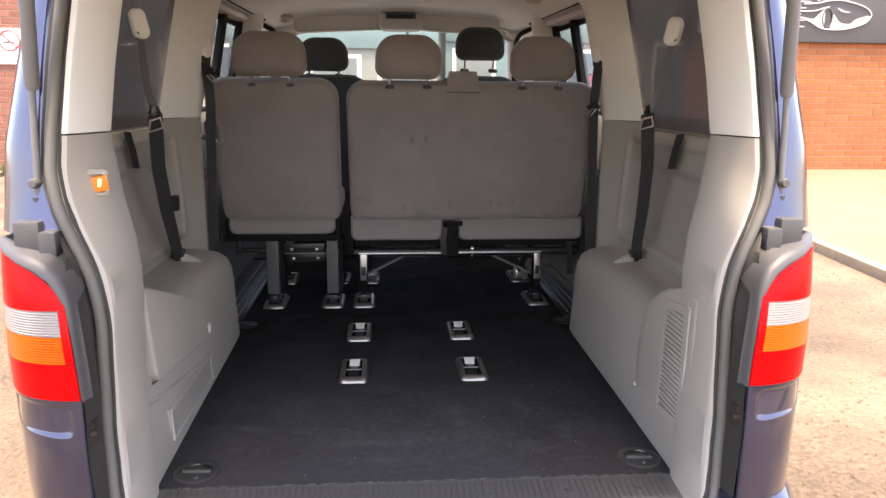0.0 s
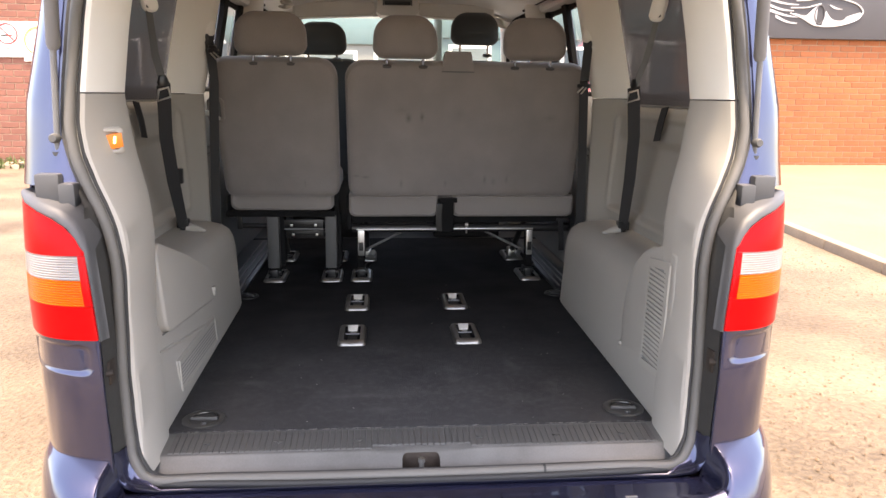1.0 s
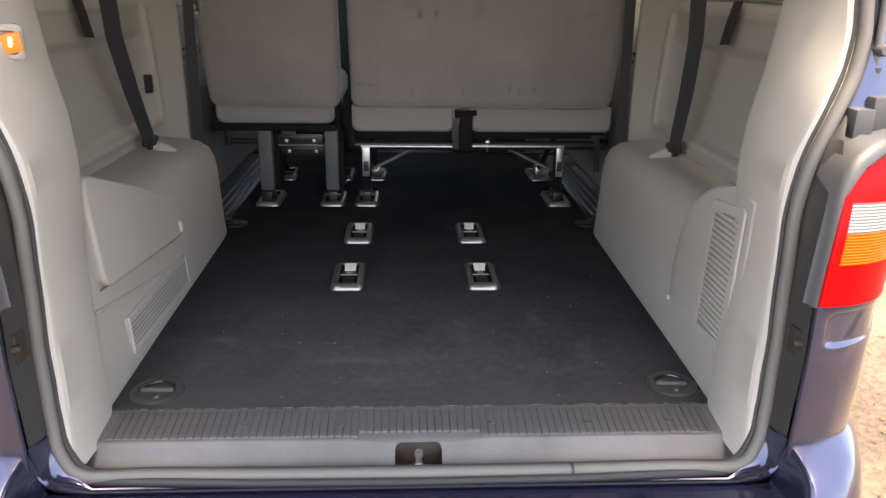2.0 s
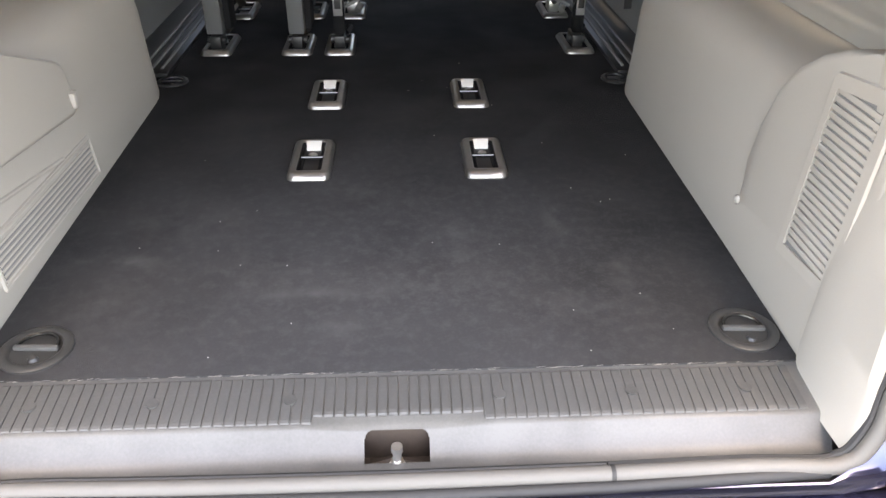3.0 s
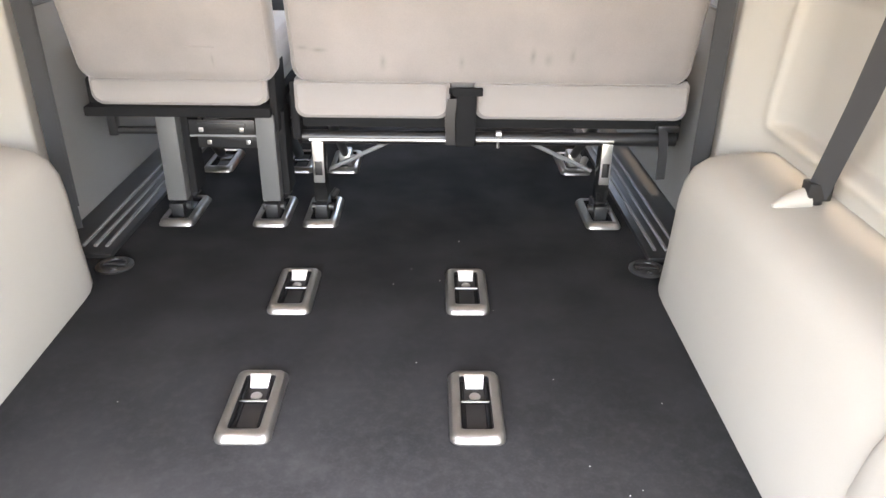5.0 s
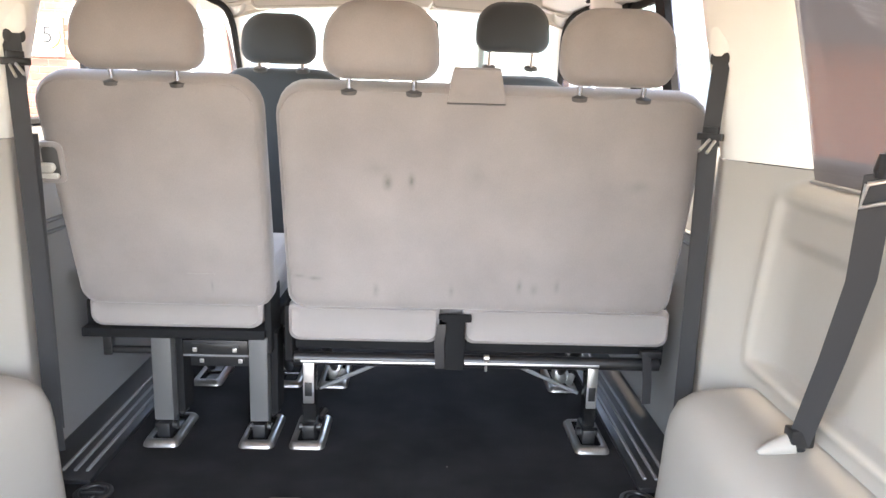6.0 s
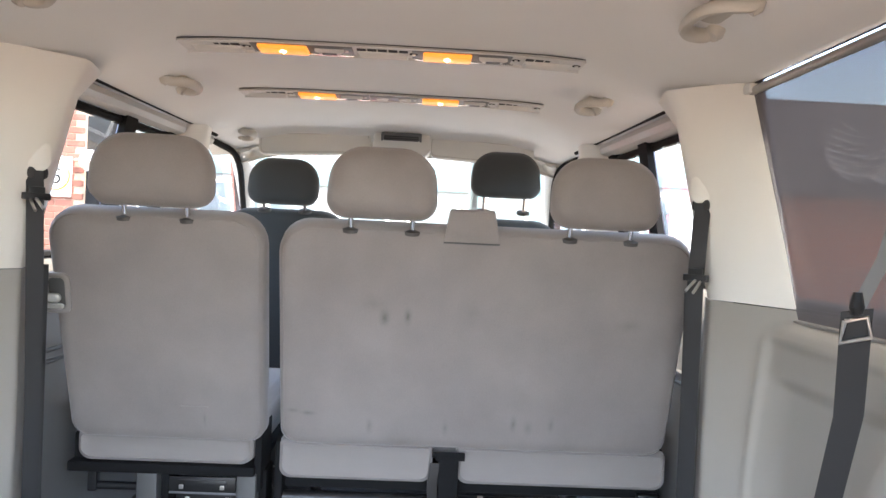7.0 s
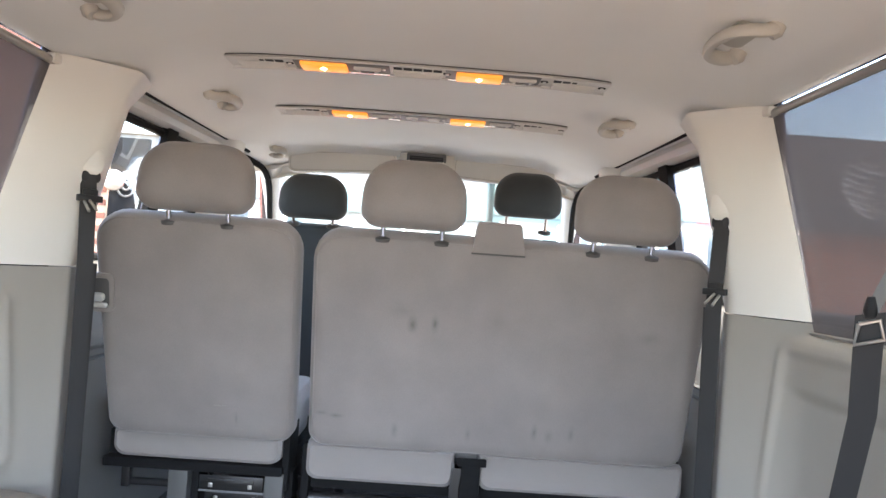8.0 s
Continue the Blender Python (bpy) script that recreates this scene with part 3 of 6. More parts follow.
for s in (-1, 1):
    mir = lambda pts: [(s * x, y, z) for x, y, z in pts]
    rows = []
    for z in arange(0.60, 0.825, 8) + arange(0.832, 0.92, 28):
        row = []
        for p in FINER:
            x, y = plan_at(p.x, p.y, z)
            row.append((x, y + (0.005 + 0.07 * (z - 0.842)) * recess(p.x, z), z))
        rows.append(mir(row))
    part("rear_quarter", sheet(rows, 0.004), M_BLUE, van, "blue quarter with a pressed panel under the lamp", sharp=70)
    part("quarter_lip", tube([(s * (inner_x(z) + 0.004), plan_y(inner_x(z), z) - 0.001, z) for z in arange(0.645, 0.915, 8)], 0.0042, 8), M_BLUE, van, "folded edge of the quarter")
    part("upper_rear_pillar", sheet([mir(upper(z)) for z in arange(1.24, 1.98, 16)], 0.004), M_BLUE, van)
    # jamb between the seal and the outer skin
    rows = []
    for z in arange(0.572, 1.9, 34):
        o = opening(z)
        y = rear_y(z)
        ox, oy = (inner_x(z) + 0.003, plan_y(inner_x(z), z) + 0.012) if z < 1.2 else (o + 0.03, y + 0.012)
        ox = max(ox, o + 0.012)
        rows.append(mir([(o + 0.006, y - 0.008, z), (o + (ox - o) * 0.4, y + 0.008, z), (o + (ox - o) * 0.75, y * 0.5 + oy * 0.5, z), (ox, oy, z)]))
    part("jamb", sheet(rows[2:]), M_JAMB, van, "dusty black painted jamb")
    part("jamb_catch", merge(box(s * 0.698 - 0.005, s * 0.698 + 0.005, -0.140, -0.105, 0.805, 0.860, 0.004), tube([(s * 0.688, -0.137, 0.835), (s * 0.704, -0.144, 0.835)], 0.008)), M_RUST, van, "rusty catch on the jamb")
    # moulded cover over the lamp, running in to the seal
    rows = []
    edge_in = [(inner_x(z) + 0.001, z) for z in (0.918, 0.98, 1.05)] + [(0.727, 1.105), (0.740, 1.135), (0.762, 1.158), (0.79, 1.175), (0.83, 1.190), (0.87, 1.202), (0.90, 1.210)]
    edge_out = [(inner_x(z) - 0.008, z) for z in (0.918, 0.98, 1.05)] + [(0.716, 1.112), (0.724, 1.146), (0.744, 1.173), (0.778, 1.196), (0.825, 1.209), (0.87, 1.219), (0.905, 1.224)]
    for k, ((ax, az_), (bx_, bz)) in enumerate(zip(edge_in, edge_out)):
        py = plan_y(ax, az_)
        far = py + 0.018 if k < 4 else lerp([(0.73, -0.02), (0.80, 0.02), (0.9, 0.06)], bx_)
        rows.append(mir([(ax + 0.002, py + 0.004, az_ - 0.002), (ax, py - 0.006, az_ + (0.002 if k > 4 else 0)), (ax * 0.6 + bx_ * 0.4, py - 0.007, az_ * 0.6 + bz * 0.4), (ax * 0.1 + bx_ * 0.9, py - 0.001, az_ * 0.1 + bz * 0.9), (bx_, py + 0.010, bz + (0.004 if k > 4 else 0)), (bx_ + (0.0 if k > 4 else -0.006), far, max(bz, 1.214) if k > 4 else bz)]))
    part("lamp_cover", sheet(rows), M_COVER, van, "dark grey moulded cover round the lamp", sharp=60)
    part("cover_block", box(min(s * 0.800, s * 0.853), max(s * 0.800, s * 0.853), -0.055, 0.03, 1.205, 1.268, 0.006), M_COVER, van, "grey moulded block")
    part("cover_block", box(min(s * 0.764, s * 0.800), max(s * 0.764, s * 0.800), -0.066, 0.02, 1.190, 1.248, 0.006), M_COVER, van, "grey moulded block")
    # tail lamp in four bands
    lamp = part("tail_lamp", sheet([mir([(x, y + 0.008, z) for x, y in [plan_at(px, py, z) for px, py in PLAN[:-1]]]) for z in (0.92, 1.0, 1.1, 1.15)], 0.003), M_DARK, van, "red, clear and amber tail lamp")

    def band(z0, z1, top=None, cut=slice(2, -4), out=0.006):
        rows = []
        for t in arange(0, 1, 5):
            row = []
            for k, p in enumerate(FINE[cut]):
                x = plan_at(p.x, p.y, z0)[0]
                z = z0 + ((top(x) if top else z1) - z0) * t
                x, y = plan_at(p.x, p.y, z)
                row.append((x, y - out, z))
            rows.append(mir([(row[0][0] - 0.003, row[0][1] + 0.02, row[0][2])] + row))
        return sheet(rows, 0.004)

    part("red_lens", band(0.922, 0.9955), M_RED, lamp, "red lens")
    part("amber_lens", band(0.9965, 1.0515, cut=slice(6, -4)), M_AMBERL, lamp, "amber ribbed lens")
    part("clear_lens", band(1.0525, 1.1025, cut=slice(6, -4)), M_CLEAR, lamp, "clear ribbed lens")
    part("lens_rim", band(0.9965, 1.1025, cut=slice(2, 7), out=0.005), M_RED, lamp, "red inner rim")
    part("brake_lens", band(1.1035, 1.207, lambda x: lerp([(0.727, 1.114), (0.738, 1.139), (0.760, 1.162), (0.789, 1.179), (0.829, 1.194), (0.87, 1.206), (0.92, 1.213)], x)), M_RED, lamp, "red lens with a sloping top")

# bumper, swept from one side round the corners to the other: a loading step between two raised corners
def soft_step(a, b, v):
    t = max(0.0, min(1.0, (v - a) / (b - a)))
    return t * t * (3 - 2 * t)


def bumper_top(x, k):
    """The height of the bumper's upper face: k runs from the body out to the front edge."""
    ridge = lerp([(0.0, 0.562), (0.45, 0.566), (0.60, 0.576), (0.70, 0.606), (0.8, 0.612)], x)
    step = 0.556 + (ridge - 0.556) * soft_step(0.42, 0.80, k)
    shelf = lerp([(0.7, 0.652), (0.80, 0.652), (0.87, 0.648), (0.926, 0.635)], x)
    shelf -= 0.035 * k + 0.02 * k * k
    return step + (shelf - step) * soft_step(0.672 + 0.012 * k, 0.690 + 0.016 * k, x)


half = []
for xi, xo, yo in ((0.922, 0.930, 0.12), (0.916, 0.924, 0.05), (0.902, 0.910, -0.02), (0.886, 0.890, -0.08), (0.866, 0.874, -0.135), (0.838, 0.848, -0.195), (0.804, 0.815, -0.250), (0.767, 0.776, -0.290), (0.738, 0.740, -0.309), (0.712, 0.708, -0.317), (0.690, 0.686, -0.324), (0.665, 0.661, -0.330), (0.62, 0.617, -0.338), (0.5, 0.5, -0.350), (0.25, 0.25, -0.360)):
    yi = 0.11 if yo > 0.1 else plan_y(xi, 0.655) + 0.012 if xi > 0.69 else -0.168
    half.append((Vector((xi, yi, 0)), Vector((xo, yo, 0))))
stations = [(Vector((-a.x, a.y, 0)), Vector((-b.x, b.y, 0))) for a, b in half] + [(Vector((0, -0.168, 0)), Vector((0, -0.363, 0)))] + half[::-1]
rings = []
for a, b in zip(smooth_line([p for p, _ in stations], 9), smooth_line([q for _, q in stations], 9)):
    ring = [(a.x, a.y, bumper_top(abs(a.x), 0.0) - 0.05)]
    for k, drop in ((0.0, 0.003), (0.03, 0.0), (0.12, 0.0), (0.22, 0.0), (0.32, 0.0), (0.42, 0.0), (0.52, 0.001), (0.60, 0.004), (0.68, 0.009), (0.76, 0.019), (0.84, 0.034), (0.91, 0.053), (0.965, 0.078), (1.0, 0.115)):
        p = a + (b - a) * k
        ring.append((p.x, p.y, bumper_top(abs(p.x), k) - drop))
    rings.append(ring + [(b.x, b.y, 0.40), (a.x + (b.x - a.x) * 0.9, a.y + (b.y - a.y) * 0.9, 0.33), (a.x, a.y, 0.30)])
part("bumper", loft(rings), M_BLUE, van, "glossy dark blue bumper", sharp=50)
flange = [(opening(z) + 0.006, rear_y(z) - 0.008, z, ox, oy, oz) for z, ox, oy, oz in ((0.652, 0.689, -0.171, 0.652), (0.63, 0.688, -0.172, 0.625), (0.61, 0.686, -0.173, 0.602), (0.594, 0.680, -0.172, 0.584), (0.582, 0.670, -0.171, 0.571), (0.572, 0.650, -0.172, 0.563))] + [(x, -0.152, 0.553, x, -0.174, 0.558) for x in (0.60, 0.5, 0.3, 0.1)]
flange = [(-a, b, c, -d, e, f) for a, b, c, d, e, f in flange] + flange[::-1]
part("rear_flange", sheet([[(a + (d - a) * k, b + (e - b) * k - h, c + (f - c) * k + h) for a, b, c, d, e, f in flange] for k, h in ((0.0, 0.0), (0.3, -0.003), (0.5, -0.002), (0.72, 0.0), (0.80, 0.005), (0.92, 0.005), (1.0, 0.0))], 0.002), M_BLUE, van, "blue painted flange under the seal")
part("bumper_badge", box(0.46, 0.488, -0.262, -0.256, 0.558, 0.5605, 0.001), M_ALU, van)
part("bumper_gap", box(-0.62, 0.62, -0.168, -0.135, 0.50, 0.545, 0.01), M_JAMB, van)

# opened tailgate with its glass
gate = [(0.16, 2.0, 0.72), (0.02, 2.03, 0.735), (-0.55, 2.105, 0.76), (-0.95, 2.13, 0.76), (-1.16, 2.065, 0.74)]
gx_ = [-1, -0.84, -0.4, 0, 0.4, 0.84, 1]
part("tailgate", sheet([[(x * w, y, z - 0.03 * x * x) for x in gx_] for y, z, w in gate], 0.045, lambda i, j: i == 1 and 1 <= j <= 4), M_BLUE, van, "raised dark blue tailgate")
# Unseen pane, darkened so no sun patch reaches the load floor.
part("tailgate_glass", sheet([[(x * w, y, z - 0.03 * x * x + 0.004) for x in gx_[1:-1]] for y, z, w in gate[1:3]]), M_SUN_BLOCK_GLASS, van, "unseen tailgate window, near black to block the sun")
for s in (-1, 1):
    strut = part("gas_strut", tube([(s * 0.815, -0.01, 1.285), (s * 0.792, -0.035, 1.56)], 0.007, 12), M_GREYPL, van, "grey gas strut")
    part("strut_cylinder", tube([(s * 0.793, -0.033, 1.535), (s * 0.792, -0.034, 1.545), (s * 0.752, -0.085, 2.02)], [0.010, 0.0145, 0.0145], 16), M_GREYPL, strut)
    part("strut_end", merge(tube([(s * 0.815, -0.008, 1.275), (s * 0.815, -0.012, 1.315)], 0.0115, 12), tube([(s * 0.812, -0.01, 1.29), (s * 0.800, 0.0, 1.29)], 0.006)), M_DARK, strut)
    part("buffer_stop", tube([(s * 0.812, -0.005, 1.345), (s * 0.812, -0.030, 1.345), (s * 0.812, -0.038, 1.345)], [0.011, 0.011, 0.008], 16), M_DARK, van, "round grey buffer")

# rubber seal round the opening
ring = []
zz = arange(0.585, 1.86, 34)
ring += [(-opening(z), rear_y(z), z) for z in zz]
ring += [(-0.64, rear_y(1.9), 1.90), (-0.55, 0.062, 1.925), (-0.3, 0.066, 1.945), (0, 0.068, 1.95), (0.3, 0.066, 1.945), (0.55, 0.062, 1.925), (0.64, rear_y(1.9), 1.90)]
ring += [(opening(z), rear_y(z), z) for z in zz[::-1]]
low = [(0.628, -0.134, 0.572), (0.60, -0.136, 0.566), (0.5, -0.131, 0.565), (0.3, -0.135, 0.565)]
seal_line = [(0.298, -0.135, 0.565), (0.0, -0.137, 0.565), (-0.3, -0.135, 0.565)] + [(-x, y, z) for x, y, z in low[:-1][::-1]] + ring + low
seal = thing("rubber_seal", (0, -0.04, 0.57), "grey hollow rubber seal round the tailgate opening", "seal")
part("seal_bulb", tube(smooth_line(seal_line, 3), 0.0125, 10), M_SEAL, seal)
part("seal_lip", tube(smooth_line([(x * 0.982, y + 0.011, z + 0.004) for x, y, z in seal_line], 3), 0.006, 8), M_RUBBER, seal, "thin black inner lip")
part("seal_joint", tube([(0.296, -0.135, 0.565), (0.302, -0.135, 0.565)], 0.0132, 10), M_RUBBER, seal)
part("sill_strip", tube([(-0.66, -0.105, 0.572), (-0.6, -0.140, 0.560), (-0.3, -0.152, 0.558), (0.0, -0.156, 0.558), (0.3, -0.152, 0.558), (0.6, -0.140, 0.560), (0.66, -0.105, 0.572)], 0.009, 10), M_RUBBER, seal, "black rubber strip along the load sill")

# ---- floor, sill, linings ----
carpet_pts = []
for y in [0.046, 0.06, 0.10] + arange(0.2, 1.2, 10):
    carpet_pts.append((y, lerp([(0.046, 0.640), (0.12, 0.655), (1.2, 0.672)], y)))
carpet_pts += [(1.23, 0.70), (1.27, 0.80), (1.35, 0.83), (1.7, 0.83), (2.1, 0.83), (2.6, 0.83)]
piece("floor", prism([(w, y) for y, w in carpet_pts] + [(-w, y) for y, w in carpet_pts[::-1]], (0.588, 0.600), lambda a, b, d: (a, b, d)), M_CARPET, "black carpet with dusty scuffs, paler towards the load sill", "floor", "structure")
rngc = random.Random(8)
fr = bmesh.new()
for k in range(120):
    x = rngc.uniform(-0.6, 0.6)
    y = 0.0445 + rngc.uniform(-0.0012, 0.0012)
    b = tube([(x, y, 0.5992), (x + rngc.uniform(0.002, 0.016), y + rngc.uniform(-0.001, 0.001), 0.5995 + rngc.uniform(0.0, 0.001))], rngc.uniform(0.0002, 0.00045), 3)
    fr = merge(fr, b)
tagged(part("carpet_fringe", fr, M_ALU), "pale frayed threads along the cut carpet edge", "carpet edge", "", "stuff")
lint = bmesh.new()
for k in range(26):
    x, y = rngc.uniform(-0.6, 0.6), 0.08 + 1.5 * rngc.random() ** 1.6
    l = rngc.uniform(0.0004, 0.0009)
    lint = merge(lint, box(x - l, x + l, y - 0.0007, y + 0.0007, 0.6003, 0.6010, 0))
tagged(part("lint", lint, M_LATCH), "pale specks of lint lying on the black carpet", "lint", "", "stuff")
piece("underfloor", box(-0.9, 0.9, 0.0, 3.2, 0.50, 0.585, 0.0), M_BLACK, "black steel floor pan under the carpet", "floor pan", "structure")

sill = thing("load_sill", (0, -0.03, 0.58), "ribbed grey plastic load sill, scuffed and dusty", "sill", kind="structure")
prof = [(0.052, 0.596), (0.044, 0.597), (0.0, 0.592), (-0.043, 0.5870), (-0.049, 0.5860), (-0.053, 0.5842), (-0.0545, 0.5828), (-0.056, 0.5812), (-0.0575, 0.5796), (-0.059, 0.5780), (-0.061, 0.5760), (-0.064, 0.5730), (-0.068, 0.5690), (-0.075, 0.5620), (-0.081, 0.5560), (-0.088, 0.5515), (-0.100, 0.5500), (-0.119, 0.5490)]


def sill_w(y):
    return lerp([(-0.12, 0.628), (-0.05, 0.646), (0.05, 0.660)], y)


def dip(x, y):
    """The flared hollow in the sill round the striker."""
    a = abs(x - 0.005)
    return -0.007 * max(0.0, min(1.0, (0.135 - a) / 0.075)) * max(0.0, min(1.0, (-0.036 - y) / 0.014)) * max(0.0, min(1.0, (y + 0.100) / 0.02))


SILL_X = [-0.66, -0.6, -0.5, -0.4, -0.3, -0.2] + arange(-0.15, -0.06, 9) + arange(-0.045, -0.025, 12) + [0.005] + arange(0.035, 0.055, 12) + arange(0.07, 0.16, 9) + [0.2, 0.3, 0.4, 0.5, 0.6, 0.66]


def cut(i, j):
    """The striker's opening, with rounded upper corners."""
    x = abs((SILL_X[j] + SILL_X[j + 1]) / 2 - 0.005)
    y = (prof[i][0] + prof[i + 1][0]) / 2
    r = 0.013
    top = -0.053 if x < 0.047 - r else -0.053 - r + math.sqrt(max(0.0, r * r - (x - 0.047 + r) ** 2))
    return x < 0.047 and -0.094 < y < top


part("sill_panel", sheet([[(max(-sill_w(y), min(sill_w(y), x)), y, z + dip(x, y)) for x in SILL_X] for y, z in prof], 0.003, cut), M_SILL, sill)
def rib_mesh(end):
    """A broad rib, its foot rounded off at end."""
    z = lambda y: 0.592 + 0.1136 * y
    me = bpy.data.meshes.new("rib")
    rb = prism([(0.041, z(0.041) - 0.001), (0.036, z(0.036) + 0.0020), (end + 0.007, z(end) + 0.0028), (end + 0.002, z(end) + 0.0014), (end, z(end) - 0.001), (end, z(end) - 0.006), (0.041, 0.5900)], (-0.0064, 0.0064), lambda a, b, d: (d, a, b), 0.0012)
    bmesh.ops.recalc_face_normals(rb, faces=rb.faces)
    rb.to_mesh(me)
    rb.free()
    me.materials.append(M_SILL_SHADED)
    return me


LONG_RIB, SHORT_RIB = rib_mesh(-0.047), rib_mesh(-0.034)
for x in arange(-0.6045, 0.6045, 78):
    rib = new("rib", SHORT_RIB if abs(x - 0.005) < 0.125 else LONG_RIB)
    rib.parent = sill
    rib.location = Vector((x, 0, 0)) - ORIGIN[sill]
for x in (-0.525, -0.35, -0.151, 0.158, 0.357, 0.531):
    part("screw_cap", tube([(x, -0.004, 0.588), (x, -0.004, 0.5950), (x, -0.004, 0.5956), (x, -0.004, 0.5948)], [0.0100, 0.0100, 0.0090, 0.0078], 18), M_SILL_SHADED, sill)
catch = thing("lock_striker", (0.005, -0.1, 0.54), "rusty recess with a bright steel tailgate striker pin", "striker")
part("recess", merge(box(-0.046, 0.056, -0.125, -0.050, 0.515, 0.520, 0.002), box(-0.050, -0.044, -0.100, -0.050, 0.515, 0.547, 0.001), box(0.054, 0.060, -0.100, -0.050, 0.515, 0.547, 0.001), box(-0.046, 0.056, -0.053, -0.050, 0.515, 0.576, 0.001), tube([(-0.03, -0.075, 0.521), (0.0, -0.070, 0.527), (0.04, -0.078, 0.521)], 0.012, 8)), M_RUST, catch)
part("pin", merge(tube([(0.005, -0.084, 0.52), (0.005, -0.084, 0.566), (0.005, -0.084, 0.567), (0.005, -0.084, 0.577)], [0.0062, 0.0062, 0.0085, 0.0080], 14), tube([(0.005, -0.084, 0.52), (0.005, -0.084, 0.540), (0.005, -0.084, 0.5405), (0.005, -0.084, 0.550)], [0.012, 0.012, 0.0085, 0.0085], 12)), M_STEEL, catch)

LINING = {}
for s, name in ((-1, "wall_left"), (1, "wall_right")):
    wall = thing(name, (s * 0.88, 0.8, 0.6), "grey and cream moulded side lining of the van", "side lining", kind="structure")
    LINING[s] = wall
    mir = lambda pts: [(s * x, y, z) for x, y, z in pts]

    def inner(z):
        """The inward edge of the rear pillar's trim: x, y."""
        return (lerp([(0.55, 0.622), (0.60, 0.632), (0.8, 0.648), (0.95, 0.655), (1.06, 0.654), (1.12, 0.656), (1.2, 0.668), (1.3, 0.692), (1.44, 0.715), (1.6, 0.70), (1.75, 0.678), (1.95, 0.645)], z),
                lerp([(0.55, 0.03), (0.62, 0.05), (0.9, 0.08), (1.05, 0.11), (1.2, 0.135), (1.44, 0.157), (1.95, 0.23)], z))

    def pillar_rows(zs):
        rows = []
        for z in zs:
            o, y = opening(z), rear_y(z)
            ix, iy = inner(z)
            rows.append(mir([(o + 0.006, y + 0.0, z), (o - 0.004, y + 0.006, z), (o - min(0.026, (o - ix) * 0.6), y + 0.013, z), (o - min(0.030, (o - ix) * 0.7), y + 0.019, z), (o * 0.2 + ix * 0.8 - 0.002, y * 0.4 + iy * 0.6, z),
                             (ix, iy - 0.012, z), (ix + 0.004, iy + 0.004, z), (ix + 0.02, iy + 0.018, z), (0.87, iy + 0.06, z)]))
        return rows

    part("rear_pillar_lower", sheet(pillar_rows(arange(0.575, 1.442, 36)), 0.003), M_TRIM, wall, "grey moulded pillar trim", sharp=28)
    part("rear_pillar_upper", sheet(pillar_rows(arange(1.446, 1.93, 14)), 0.003), M_CREAM, wall, "cream moulded pillar trim", sharp=28)

    # wheel arch box
    def arch(y, inset=0.0):
        b = [(0.92, 0.60), (0.657, 0.600), (0.653, 0.612), (0.661, 0.72), (0.667, 0.84), (0.674, 0.885), (0.69, 0.918), (0.72, 0.938), (0.76, 0.947), (0.82, 0.951), (0.92, 0.955)]
        sh = lerp([(0.05, -0.020), (0.36, -0.012), (1.2, 0.002)], y)
        return mir([(min(0.92, x + inset + (sh * max(0.0, 1 - (z - 0.6) / 0.32) if x < 0.9 else 0)), y, z - (inset * 0.7 if z > 0.8 else inset * 0.25 * (z - 0.6) / 0.2)) for x, z in b])

    part("wheel_arch", loft([arch(y, i) for y, i in ((0.045, 0), (0.2, 0), (0.4, 0), (0.6, 0), (0.8, 0), (1.0, 0), (1.15, 0), (1.19, 0.002), (1.215, 0.009), (1.232, 0.026), (1.24, 0.05))]), M_TRIM, wall, "grey moulded wheel arch box", sharp=50)
    # wall panel over the arch, with its pocket pressed in
    def ramp(v, a, b):
        t = max(0.0, min(1.0, (v - a) / (b - a)))
        return t * t * (3 - 2 * t)

    def panel_x(y, z):
        x = lerp([(0.90, 0.862), (1.05, 0.862), (1.2, 0.864), (1.36, 0.870), (1.395, 0.880), (1.409, 0.893), (1.414, 0.925)], z)
        edge = 1.245 - 0.10 * max(0.0, z - 1.05)
        d = ramp(edge - y, 0.0, 0.022) * ramp(y, 0.40, 0.50) * ramp(z - 0.05 * max(0.0, y - 1.15), 0.995, 1.016) * ramp(1.375 - z, 0.0, 0.02)
        x += 0.012 * d + 0.016 * d * ramp(1.30 - z, 0.0, 0.035)
        r = math.exp(-((y - edge - 0.004) / 0.012) ** 2) * ramp(z, 0.98, 1.0) * ramp(1.39 - z, 0.0, 0.03) + math.exp(-((z - 0.99) / 0.010) ** 2) * ramp(edge - y, -0.01, 0.01) * ramp(y, 0.45, 0.55)
        x -= 0.007 * min(1.0, r)
        # the pillar's face swells out of the panel
        if y > 1.36:
            face = 0.803 + 0.33 * max(0.0, y - 1.372)
        else:
            face = 0.803 + 0.46 * (1.36 - y)
        h = max(0.0, 1 - abs(x - face) / 0.018)
        return min(x, face) - 0.0045 * h * h

    pz = [0.60, 0.70, 0.80, 0.90, 0.94] + arange(0.96, 1.38, 60) + [1.386, 1.392, 1.398, 1.404, 1.409, 1.414, 1.42, 1.43, 1.438]
    py_ = [0.16] + arange(0.3, 1.0, 20) + arange(1.02, 1.13, 8) + arange(1.135, 1.42, 56) + [1.44, 1.47, 1.5]
    part("side_panel_trim", sheet([mir([(panel_x(y, z), y, z) for y in py_]) for z in pz]), M_TRIM, wall, "grey moulded panel with a shallow pocket, flowing into the centre pillar", sharp=75)
